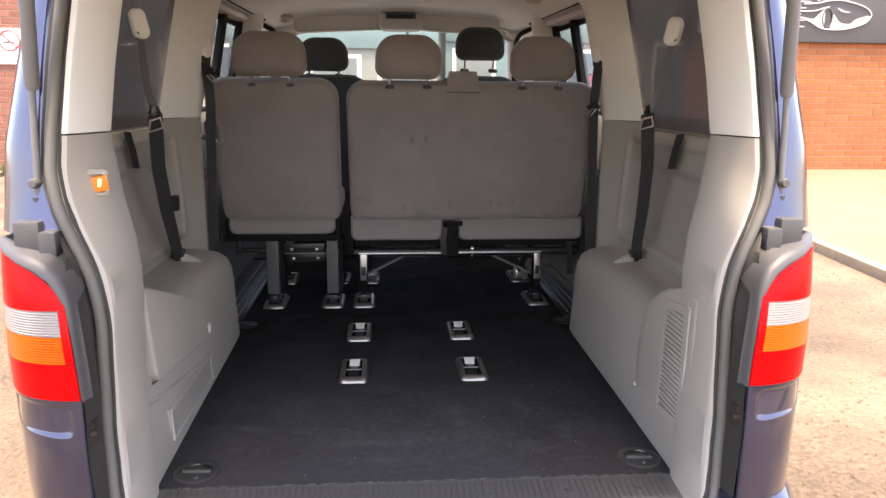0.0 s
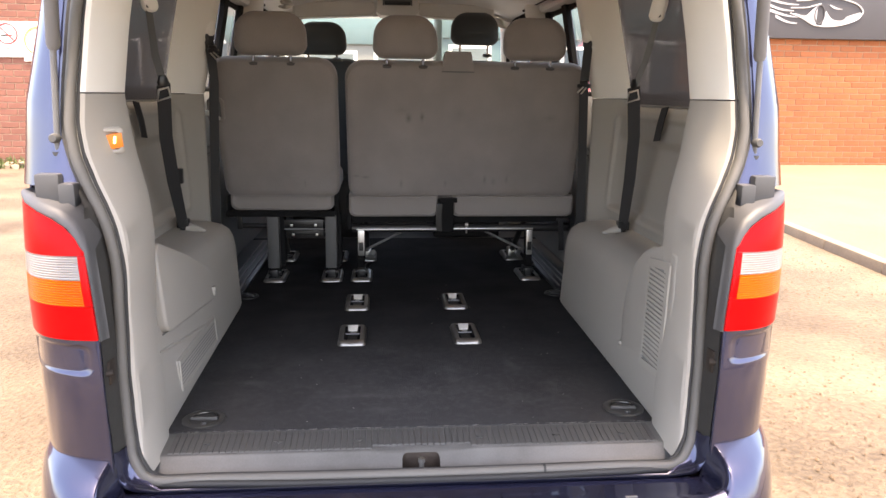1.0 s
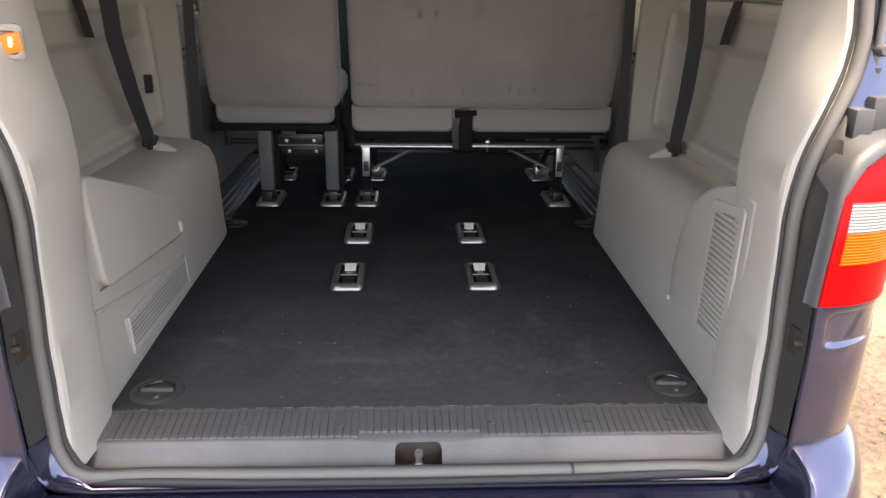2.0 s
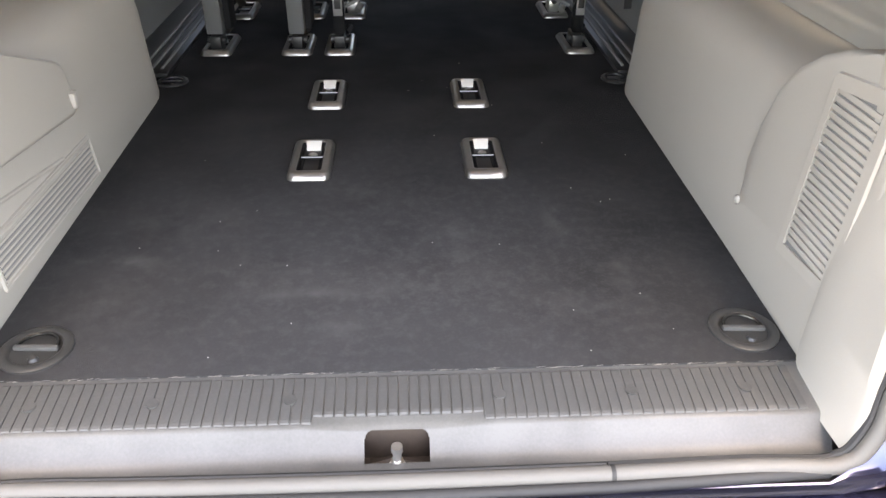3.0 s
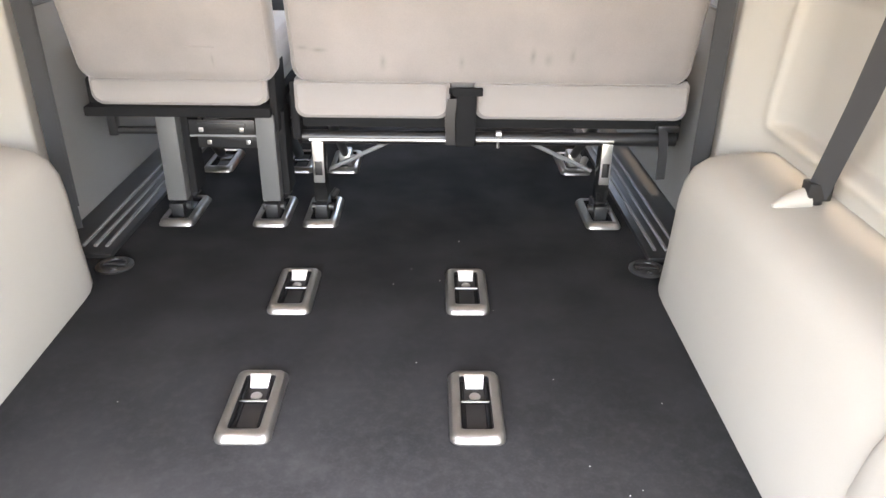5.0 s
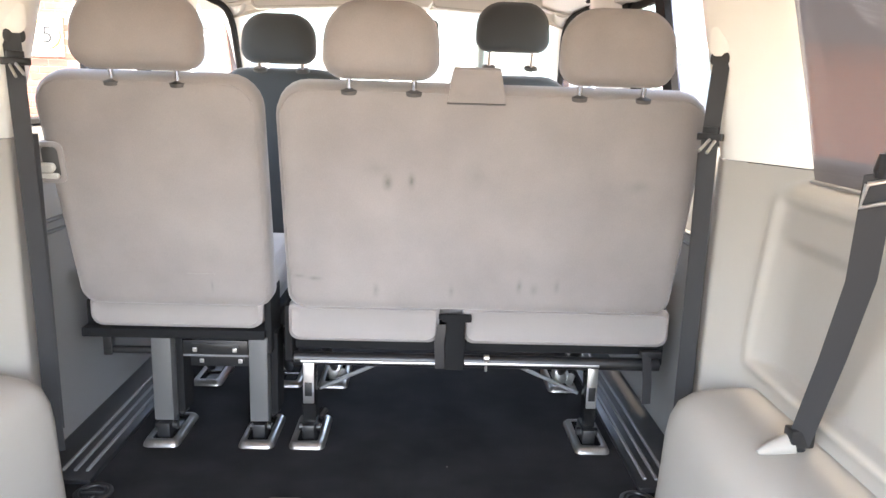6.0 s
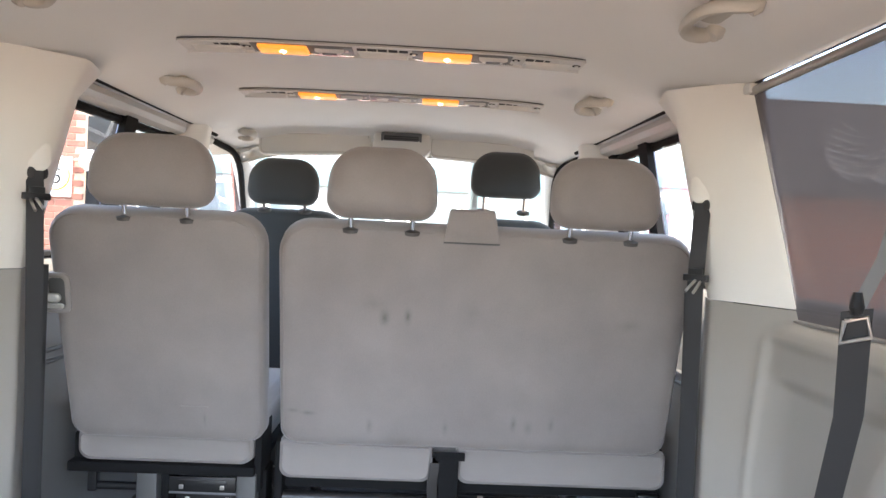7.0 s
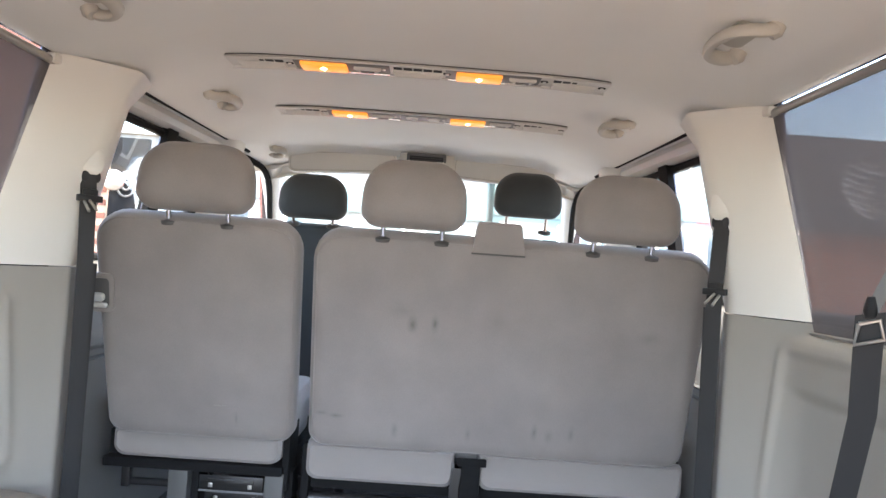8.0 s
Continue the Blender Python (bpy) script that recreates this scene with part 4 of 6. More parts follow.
    # centre pillar
    def mid(z, out=0.0):
        t = (z - 1.44) / 0.49
        a = Vector((0.80 - 0.10 * t, 1.36 + 0.04 * t))
        b = Vector((0.895 - 0.055 * t, 1.15 + 0.11 * t))
        c = Vector((0.845 - 0.10 * t, 1.48 + 0.04 * t))
        w = max(0.0, (t - 0.86) / 0.14)
        c += Vector((-0.024, 0.03)) * w
        a += Vector((-0.012, 0.008)) * w
        m1 = a * 0.8 + b * 0.2
        m2 = a * 0.85 + c * 0.15
        rim_b = b + Vector((0.02, 0.03))
        return mir([(p.x, p.y, z) for p in (rim_b, b, b * 0.96 + a * 0.04 - Vector((0.004, 0)), m1 - Vector((0.002, 0.0)), a * 0.97 + b * 0.03 + Vector((0.001, 0)), m2, c, c + Vector((0.06, 0.02)))])

    part("centre_pillar_upper", sheet([mid(z) for z in (1.441, 1.5, 1.6, 1.7, 1.76, 1.80, 1.83, 1.855, 1.866, 1.88, 1.90, 1.92, 1.935)], 0.003), M_CREAM, wall, "cream moulded centre pillar trim", sharp=60)
    part("belt_slot", pad(rounded(0.052, 0.034, 0.014), [(0.012, 0.0), (-0.008, 0.002), (-0.010, 0.006)], pose(s * 0.770, 1.356, 1.660, 0, 0, -s * 60)), M_VENT, wall, "dark belt slot")
    part("belt_guide_cover", pad(rounded(0.070, 0.088, 0.028), [(-0.010, 0.022), (-0.009, 0.012), (-0.004, 0.003), (0.03, 0.0)], pose(s * 0.772, 1.352, 1.704, -8, 0, -s * 40)), M_CREAM, wall, "cream belt guide cover")
    # lower lining of the sliding door and front part
    part("door_lining", sheet([mir([(x, y, z) for y in (1.44, 1.7, 2.0, 2.4, 3.0, 3.6)]) for x, z in ((0.84, 0.60), (0.852, 0.8), (0.855, 1.0), (0.845, 1.15), (0.87, 1.25), (0.875, 1.40), (0.905, 1.455), (0.93, 1.456))], 0.003), M_LINING_SHADED, wall, "door lining darkened for the shade beside the seats")
    for k, z in enumerate((1.18, 1.21)):
        part("lining_groove", tube(mir([(0.852, 1.55, z), (0.858, 2.2, z)]), 0.006, 6), M_DARK, wall)
    # roof rail over the side windows
    part("roof_rail", loft([mir([(x - 0.02 - t * 0.03, y, z - 0.012), (x - 0.042 - t * 0.03, y, z - 0.020), (x - 0.048 - t * 0.03, y, z - 0.040), (x - 0.04 - t * 0.03, y, z - 0.058), (x - 0.01 - t * 0.03, y, z - 0.066), (x + 0.02 - t * 0.03, y, z - 0.06)]) for y, x, z, t in ((1.46, 0.84, 1.945, 0.0), (1.9, 0.84, 1.953, 0.1), (2.4, 0.838, 1.958, 0.25), (2.75, 0.83, 1.955, 0.6))]), M_RAIL, wall, "light grey rail over the sliding door window")
    part("rail_track", tube(mir([(0.782, 1.44, 1.938), (0.778, 1.9, 1.943), (0.77, 2.4, 1.945), (0.755, 2.74, 1.938)]), 0.010, 8), M_FRAME, wall, "black upper door track")
    part("front_pillar_trim", loft([mir([(0.73 + (1.92 - z) * 0.14, 2.50, z), (0.735 + (1.92 - z) * 0.14, 2.60, z), (0.80 + (1.92 - z) * 0.14, 2.66, z), (0.86 + (1.92 - z) * 0.12, 2.62, z), (0.86 + (1.92 - z) * 0.12, 2.44, z), (0.77 + (1.92 - z) * 0.14, 2.44, z)]) for z in (0.6, 1.0, 1.4, 1.7, 1.85, 1.945)]), M_CREAM, wall, "cream pillar trim behind the front seats", sharp=60)
    part("door_pillar_trim", tube(mir([(0.845, 3.93, 1.26), (0.770, 3.42, 1.62), (0.738, 3.2, 1.79), (0.708, 2.98, 1.94)]), [0.045, 0.034, 0.044, 0.060], 14), M_CREAM, wall, "cream windscreen pillar trim")
    part("door_window_seal", tube(smooth_line(mir([(0.885, 2.64, 1.47), (0.82, 2.70, 1.88), (0.757, 2.86, 1.905), (0.722, 3.0, 1.85), (0.765, 3.30, 1.66), (0.835, 3.75, 1.40)]), 4), 0.014, 8), M_FRAME, wall, "black door window seal")
    # sill tread of the sliding door with its bright strips
    part("door_tread", box(min(s * 0.68, s * 0.84), max(s * 0.68, s * 0.84), 1.36, 2.5, 0.58, 0.612, 0.004), M_BLACK, wall, "black door tread")
    for k in range(3):
        part("tread_strip", box(s * (0.705 + 0.03 * k) - 0.004, s * (0.705 + 0.03 * k) + 0.004, 1.40, 2.45, 0.611, 0.618, 0.002), M_GREYPL, wall)

    # windows
    nm = "window_1" if s < 0 else "window_2"
    gx = lambda z: skin_x(z) - 0.012
    win = thing(nm, (s * 0.88, 0.7, 1.45), "fixed rear side window with a dark frame", "window", kind="structure")
    part("pane", sheet([mir([(skin_x(z) - 0.001, y, z) for y in (0.24, 1.22)]) for z in (1.455, 1.7, 1.93)]), M_GLASS, win).visible_shadow = False
    part("window_frame", merge(*[tube(mir(p), 0.012, 6) for p in ([(gx(1.455), 0.24, 1.455), (gx(1.455), 1.22, 1.455)], [(gx(1.94) + 0.01, 0.26, 1.958), (gx(1.94) + 0.01, 1.22, 1.958)])]), M_BLACK, win)
    win = thing("window_3" if s < 0 else "window_4", (s * 0.88, 1.9, 1.45), "sliding door window split by a dark bar", "window", kind="structure")
    for y0, y1 in ((1.5, 1.99), (2.06, 2.38)):
        part("pane", sheet([mir([(gx(z), y, z) for y in (y0, y1)]) for z in (1.455, 1.7, 1.93)]), M_GLASS, win).visible_shadow = False
    for y0 in (1.99, 2.38):
        part("window_bar", loft([mir([(gx(z) - 0.018, y0 - 0.012, z), (gx(z) - 0.018, y0 + 0.075, z), (gx(z) + 0.004, y0 + 0.075, z), (gx(z) + 0.004, y0 - 0.012, z)]) for z in (1.455, 1.94)]), M_FRAME, win)
    part("window_frame", merge(tube(mir([(gx(1.94) - 0.006, 1.46, 1.925), (gx(1.94) - 0.006, 2.45, 1.932)]), 0.017, 8), tube(mir([(gx(1.455), 1.46, 1.455), (gx(1.455), 2.45, 1.455)]), 0.016, 8)), M_FRAME, win)
    part("frame_band", tube(mir([(0.845, 1.46, 1.868), (0.846, 2.0, 1.876), (0.842, 2.45, 1.880), (0.836, 2.70, 1.872)]), 0.015, 8), M_FRAME, win, "black band under the roof rail")
    win = thing("window_5" if s < 0 else "window_6", (s * 0.88, 3.0, 1.45), "front door window", "window", kind="structure")
    part("pane", sheet([mir([(gx(z), 2.62, z), (gx(z), lerp([(1.455, 3.7), (1.93, 3.05)], z), z)]) for z in (1.455, 1.7, 1.93)]), M_GLASS, win).visible_shadow = False

    # blind in the rear side window
    bl = thing("window_blind", (s * 0.87, 0.7, 1.42), "dark perforated pull-up blind over the rear side window", "blind", "rear side blinds")
    bx = lambda z: lerp([(1.41, 0.903), (1.93, 0.830)], z)
    part("cloth", sheet([mir([(bx(z), lerp([(1.41, 0.17), (1.91, 0.27)], z), z), (bx(z), lerp([(1.41, 1.175), (1.91, 1.275)], z), z)]) for z in (1.42, 1.6, 1.8, 1.905)]), M_BLIND, bl)
    part("top_rod", tube(mir([(0.832, 0.25, 1.912), (0.832, 1.272, 1.912)]), 0.010, 10), M_ALU, bl, "pale grey rod")
    part("hem", tube(mir([(0.90, 0.17, 1.416), (0.90, 1.18, 1.416)]), 0.004, 6), M_ALU, bl)
    for y in (0.55, 1.262):
        part("hook", merge(box(s * 0.83 - 0.014, s * 0.83 + 0.014, y - 0.018, y + 0.018, 1.905, 1.928, 0.006), tube([(s * 0.835, y, 1.92), (s * 0.83, y, 1.945)], 0.006)), M_CREAM, bl)

# ceiling
HEAD = [(0, 2.016), (0.3, 2.015), (0.45, 2.012), (0.52, 2.004), (0.6, 1.982), (0.7, 1.95), (0.78, 1.935), (0.84, 1.931)]


def head_z(x, y):
    base = lerp(HEAD, abs(x))
    return base - max(0.0, y - 2.65) ** 2 * 0.45 - max(0.0, 0.30 - y) ** 2 * 0.6


hy = [0.05, 0.1, 0.16, 0.23, 0.3, 0.5, 0.9, 1.3, 1.7, 2.1, 2.4, 2.6, 2.72, 2.82, 2.92, 3.0]
hx = arange(-0.84, 0.84, 28)
piece("ceiling", sheet([[(x, y, head_z(x, y)) for x in hx] for y in hy], -0.01), M_HEAD, "beige cloth headlining curving down at the sides", "ceiling", "structure")
piece("header_trim", sheet([[(x, y, min(head_z(x, 3.0), 1.96) - d) for x in arange(-0.74, 0.74, 12)] for y, d in ((2.95, -0.004), (3.0, 0.0), (3.02, 0.03), (3.0, 0.05))], 0.004), M_CREAM, "cream trim over the windscreen", "trim", "structure")

# windscreen and dashboard
ws = thing("window_7", (0, 3.5, 1.25), "wide raked windscreen", "windscreen", kind="structure")
part("pane", sheet([[(x * w, y - 0.06 * x * x, z) for x in arange(-1, 1, 8)] for y, z, w in ((4.0, 1.23, 0.86), (3.5, 1.59, 0.79), (3.03, 1.935, 0.72))]), M_SCREEN, ws).visible_shadow = False
dash = thing("dashboard", (0, 3.6, 0.6), "dark grey dashboard under the windscreen", "dashboard")
part("dash_top", loft([[(x, 3.25, 0.7), (x, 3.22, 1.1), (x, 3.3, 1.2), (x, 3.6, 1.235), (x, 3.95, 1.225), (x, 3.95, 0.7)] for x in arange(-0.86, 0.86, 6)]), M_GREYPL, dash)
part("steering_wheel", tube([(0.36 + 0.19 * math.cos(a), 3.07 + 0.09 * math.sin(a), 1.15 + 0.165 * math.sin(a)) for a in [2 * math.pi * k / 24 for k in range(25)]], 0.015, 8, caps=False), M_BLACK, dash)
part("floor_front", box(-0.86, 0.86, 2.6, 3.9, 0.56, 0.6, 0.0), M_BLACK, dash)

mirror = thing("rear_view_mirror", (0.02, 2.99, 1.86), "black framed rear-view mirror at the windscreen", "mirror")
part("housing", pad(rounded(0.22, 0.062, 0.022), [(0.03, 0.012), (0.02, 0.0), (0.0, 0.0)], pose(0.06, 3.06, 1.845)), M_BLACK, mirror)
part("mirror_glass", pad(rounded(0.205, 0.05, 0.018), [(0.0, 0.0), (-0.002, 0.001)], pose(0.06, 3.06, 1.845)), M_CHROME, mirror, "reflecting glass")
part("stem", tube([(0.06, 3.08, 1.86), (0.06, 3.10, 1.92)], 0.008, 8), M_BLACK, mirror)

console = thing("roof_console", (0.015, 2.85, 1.96), "cream roof console with a dark slotted grille", "roof console")
part("console_body", prism([(-0.105, 2.0), (-0.112, 1.925), (-0.09, 1.90), (0.12, 1.90), (0.142, 1.925), (0.135, 2.0)], (2.99, 2.83), lambda a, b, d: (a, d + (b - 1.95) * 0.5, b), 0.008), M_CREAM, console)
part("grille_frame", pad(rounded(0.175, 0.056, 0.006), [(0.01, 0.0), (-0.006, 0.0), (-0.006, 0.008), (-0.002, 0.009)], pose(0.012, 2.838, 1.968, 24, 0, 0)), M_GREYPL, console, "grey frame")
part("grille_dark", pad(rounded(0.15, 0.036, 0.003), [(0.004, 0.0), (-0.004, 0.001)], pose(0.012, 2.838, 1.968, 24, 0, 0)), M_VENT, console, "dark opening")
for k in range(3):
    part("slat", box(-0.07, 0.07, -0.007, -0.003, -0.012 + 0.01 * k, -0.008 + 0.01 * k, 0, m=pose(0.012, 2.838, 1.968, 24, 0, 0)), M_DARK, console)


def sun_visor(x0, x1, label):
    v = thing("sun_visor", ((x0 + x1) / 2, 2.92, 1.95), label, "sun visor", "sun visors")
    m = pose((x0 + x1) / 2, 2.905, 1.940, -14, 3 if x0 > 0 else -3, 0)
    w = abs(x1 - x0)
    panel = part("visor_panel", pad(rounded(w, 0.105, 0.030), [(-0.008, 0.006), (-0.012, 0.002), (0.0, 0.0), (0.010, 0.002), (0.008, 0.006)], m), M_CREAM, v)
    # Black bar drawn for the shadow gap between visor and headlining.
    part("visor_shadow_line", tube([m @ Vector((-w / 2 + 0.03, -0.009, 0.056)), m @ Vector((w / 2 - 0.03, -0.009, 0.056))], 0.006, 8), M_BLACK, v, "black bar standing for the shadow gap over the visor")
    part("visor_seam", tube([m @ Vector((px, -0.0105, pz)) for px, pz in rounded(w - 0.02, 0.085, 0.022)], 0.0012, 5), M_HANDLE, panel, "moulded seam")
    for e in (-1, 1):
        part("visor_clip", box(-0.018, 0.018, -0.010, 0.010, -0.008, 0.010, 0.004, m=m @ pose(e * (w / 2 - 0.05), 0, 0.058)), M_CREAM, v, "cream clip")


sun_visor(-0.612, -0.122, "cream sun visor folded against the roof")
sun_visor(0.134, 0.60, "cream sun visor folded against the roof")


def grab_handle(x, y, ang, label, scale=1.0):
    h = thing("grab_handle", (x, y, head_z(x, y)), label, "grab handle", "ceiling grab handles")
    tilt = math.degrees(math.atan2(head_z(x + 0.02, y) - head_z(x - 0.02, y), 0.04))
    m = pose(x, y, head_z(x, y), 0, -tilt, 0) @ pose(0, 0, 0, 0, 0, ang) @ Matrix.Diagonal((scale, scale, scale, 1))
    pts = [(-0.082, 0.0, 0.0), (-0.088, 0.012, -0.016), (-0.082, 0.040, -0.026), (-0.055, 0.062, -0.030), (0.0, 0.070, -0.031), (0.055, 0.062, -0.030), (0.082, 0.040, -0.026), (0.088, 0.012, -0.016), (0.082, 0.0, 0.0)]
    part("grip", tube([m @ Vector(p) for p in smooth_line(pts, 4)], 0.0145, 10, squash=0.75), M_HANDLE, h)
    part("recess", pad(rounded(0.12, 0.05, 0.024), [(0.002, 0.002), (-0.003, 0.0), (-0.004, 0.004)], m @ pose(0, 0.034, -0.003, 90, 0, 0)), M_HANDLE, h, "shallow recess behind the grip")
    for sgn in (-1, 1):
        part("foot", tube([m @ Vector((sgn * 0.080, 0.0, 0.002)), m @ Vector((sgn * 0.080, 0.0, -0.012)), m @ Vector((sgn * 0.078, 0.004, -0.02))], [0.017, 0.016, 0.011], 14), M_HANDLE, h)
    return h


grab_handle(0.643, 0.925, 90, "cream curved grab handle folded against the headlining")
grab_handle(-0.645, 0.95, -90, "cream curved grab handle folded against the headlining")
grab_handle(0.632, 1.815, 90, "cream curved grab handle folded against the headlining", 0.88)
grab_handle(-0.632, 1.835, -90, "cream curved grab handle folded against the headlining", 0.88)
grab_handle(-0.66, 2.78, -75, "cream folded grab handle near the windscreen", 0.7)


def lamp_strip(y, z, middle, label):
    """A long panel of air slots, two amber lamps, switches and screws across the roof."""
    L = thing("ceiling_light", (0.0, y, z), label, "ceiling light", "roof lamp strips")
    zt = lambda x: head_z(x, y)
    ends = ((-0.497, 0.80), (-0.488, 1), (-0.3, 1), (0, 1), (0.3, 1), (0.488, 1), (0.497, 0.80))
    part("panel", loft([[(x, y - 0.044 * w, zt(x) - 0.001), (x, y - 0.041 * w, zt(x) - 0.008), (x, y + 0.041 * w, zt(x) - 0.008), (x, y + 0.044 * w, zt(x) - 0.001)] for x, w in ends]), M_STRIP, L, "pale grey moulded panel")
    for e in (-1, 1):
        part("panel_rim", loft([[(x, y + e * 0.0445 + dy, zt(x) - dz) for dy, dz in ((-0.0035, 0.006), (-0.0025, 0.0085 if e < 0 else 0.0135), (0.0025, 0.0085 if e < 0 else 0.0135), (0.0035, 0.0))] for x, w in ends]), M_STRIP, L, "raised rim")
        part("panel_edge", tube([(x, y + e * 0.0495, zt(x) - 0.0012) for x in arange(-0.495, 0.495, 10)], 0.0018, 5), M_DARK, L, "dark shadow gap")
    for x0, x1 in ((-0.475, -0.350), (0.350, 0.470)) + (((-0.068, 0.062),) if middle else ()):
        zc = zt((x0 + x1) / 2) - 0.008
        part("flap", merge(box(x0, x1, y - 0.008, y + 0.036, zc - 0.008, zc + 0.004, 0.005), *[box(x0 + 0.006, x1 - 0.006, y + q, y + q + 0.004, zc - 0.0105, zc - 0.006, 0.0015) for q in (-0.004, 0.009, 0.022)]), M_STRIP, L, "ribbed air flap")
        for k in range(5):
            a = x0 + (x1 - x0) * (k + 0.08) / 5
            part("slot", box(a, a + (x1 - x0) * 0.168, y - 0.030, y - 0.013, zc - 0.0022, zc + 0.004, 0.001), M_VENT, L)
    for x0, x1 in ((-0.308, -0.188), (0.098, 0.218)):
        zc = zt((x0 + x1) / 2) - 0.008
        part("lamp_bed", box(x0 - 0.028, x1 + 0.112, y - 0.038, y + 0.038, zc - 0.0012, zc + 0.003, 0.001), M_GREYPL, L, "grey recessed lamp bed")
        d = part("diffuser", box(x0, x1, y - 0.034, y + 0.030, zc - 0.011, zc + 0.004, 0.005), M_GLOW, L, "glowing amber diffuser")
        part("bulb", merge(tube([((x0 + x1) / 2, y - 0.020, zc - 0.0112), ((x0 + x1) / 2, y + 0.004, zc - 0.0112)], 0.0030, 10), tube([((x0 + x1) / 2 - 0.008, y - 0.008, zc - 0.0112), ((x0 + x1) / 2 + 0.008, y - 0.008, zc - 0.0112)], 0.0022, 8)), M_BULB, d)
        part("chrome_edge", box(x0 - 0.02, x1 + 0.11, y + 0.034, y + 0.039, zc - 0.005, zc + 0.002, 0.001), M_CHROME, L)
        sw = part("switch", prism([(x1 + 0.018, -0.016), (x1 + 0.032, 0.014), (x1 + 0.076, 0.014), (x1 + 0.090, -0.016)], (0.0, -0.009), lambda a, b, dd: (a, y + b, zc - 0.001 + dd), 0.003), M_STRIP, L, "tilted switch")
        part("switch_key", box(x1 + 0.036, x1 + 0.072, y - 0.010, y + 0.004, zc - 0.0125, zc - 0.009, 0.002), M_GREYPL, sw)
    if not middle:
        part("switch_plate", box(-0.075, 0.085, y - 0.036, y + 0.036, zt(0) - 0.011, zt(0) - 0.006, 0.003), M_GREYPL, L)
        for x in (-0.035, 0.04):
            part("reading_lamp", tube([(x, y, zt(0) - 0.010), (x, y, zt(0) - 0.015), (x, y, zt(0) - 0.016)], [0.022, 0.019, 0.010], 18), M_STRIP, L)
    for x in (-0.338, -0.092, 0.074, 0.330, 0.482):
        well = part("screw_well", tube([(x, y - 0.004, zt(x) - 0.007), (x, y - 0.004, zt(x) - 0.0095)], 0.0105, 12), M_FRAME, L)
        part("screw", tube([(x, y - 0.004, zt(x) - 0.009), (x, y - 0.004, zt(x) - 0.0125)], [0.0055, 0.004], 10), M_STEEL, well)
    return L


lamp_strip(1.49, 2.0, True, "silver ceiling strip with two glowing amber lamps and air slots")
lamp_strip(2.10, 2.0, False, "silver ceiling strip with two glowing amber lamps and switches")


# ---- floor fittings ----
def floor_anchor(bolted=False):
    """A seat anchor let into the floor: bevelled frame, blackened well, catch and bar; origin at its middle."""
    a = thing("seat_anchor", (0, 0, 0.6), "silver framed seat anchor let into the black carpet", "seat anchor", "floor seat anchors")
    outer, inner_ = rounded(0.098, 0.205, 0.018, 4), rounded(0.056, 0.152, 0.006, 4)
    rings = []
    for pts, z, g in ((outer, 0.599, 1.0), (outer, 0.604, 1.0), (outer, 0.6145, 0.905), (outer, 0.6160, 0.875), (inner_, 0.6168, 1.10), (inner_, 0.6155, 1.02), (inner_, 0.6135, 1.0)):
        rings.append([(x * g, y * g, z) for x, y in pts])
    part("anchor_frame", loft(rings, caps=False), M_ANCHOR, a, sharp=60)
    # Shallow tray in matt black: the shade of a deep well is in its colour.
    part("well", merge(box(-0.027, 0.027, -0.075, 0.075, 0.5985, 0.6008, 0), *[box(x0, x1, y0, y1, 0.5985, 0.6140, 0) for x0, x1, y0, y1 in ((-0.031, -0.0268, -0.079, 0.079), (0.0268, 0.031, -0.079, 0.079), (-0.0268, 0.0268, 0.0745, 0.079), (-0.0268, 0.0268, -0.079, -0.0745))]), M_FRAME, a, "shallow well, blackened to look deep and shaded")
    part("well_floor", merge(box(-0.017, 0.017, -0.072, 0.006, 0.6005, 0.6022, 0.0006), box(-0.021, 0.021, 0.010, 0.072, 0.6005, 0.6040, 0.0012)), M_BLACK, a, "worn shallow well, blackened to look deep and shaded floor")
    for side in (-1, 1):
        part("bracket", prism([(-0.072, 0.0), (0.070, 0.0), (0.062, 0.011), (0.016, 0.009), (0.006, 0.004), (-0.072, 0.003)], (0.0, 0.003), lambda p, q, d: (side * (0.0205 + d), p, 0.6006 + q), 0.0005), M_FRAME, a, "black side bracket")
    if not bolted:
        part("catch", prism([(-0.019, 0.0), (0.019, 0.0), (0.016, -0.036), (-0.016, -0.036)], (0.0, 0.002), lambda p, q, d: (p, 0.073 + q * 0.65, 0.6185 + q * 0.42 + d), 0.001), M_LATCH, a, "white metal catch")
        part("bolt", tube([(0, 0.026, 0.6035), (0, 0.026, 0.6060), (0, 0.026, 0.6068)], [0.011, 0.010, 0.006], 14), M_STEEL, a, "domed bolt")
    part("cross_bar", tube([(-0.027, 0.008, 0.607), (0.027, 0.008, 0.607)], 0.0032, 8), M_LEG, a, "dark steel cross bar")
    return a


first = floor_anchor()
first.location = (-0.195, 0.777, 0.6)
for x, y in ((0.209, 0.777), (-0.190, 1.196), (0.209, 1.198)):
    copy_thing(first, pose(x, y, 0.6))
second = floor_anchor(True)
second.location = (-0.580, 1.655, 0.6)
tagged(second, "silver framed anchor holding a seat leg in the carpet")
for x, y in ((-0.322, 1.655), (-0.184, 1.655), (0.607, 1.655), (-0.578, 2.08), (-0.315, 2.08), (-0.165, 2.08), (0.603, 2.08)):
    copy_thing(second, pose(x, y, 0.6))


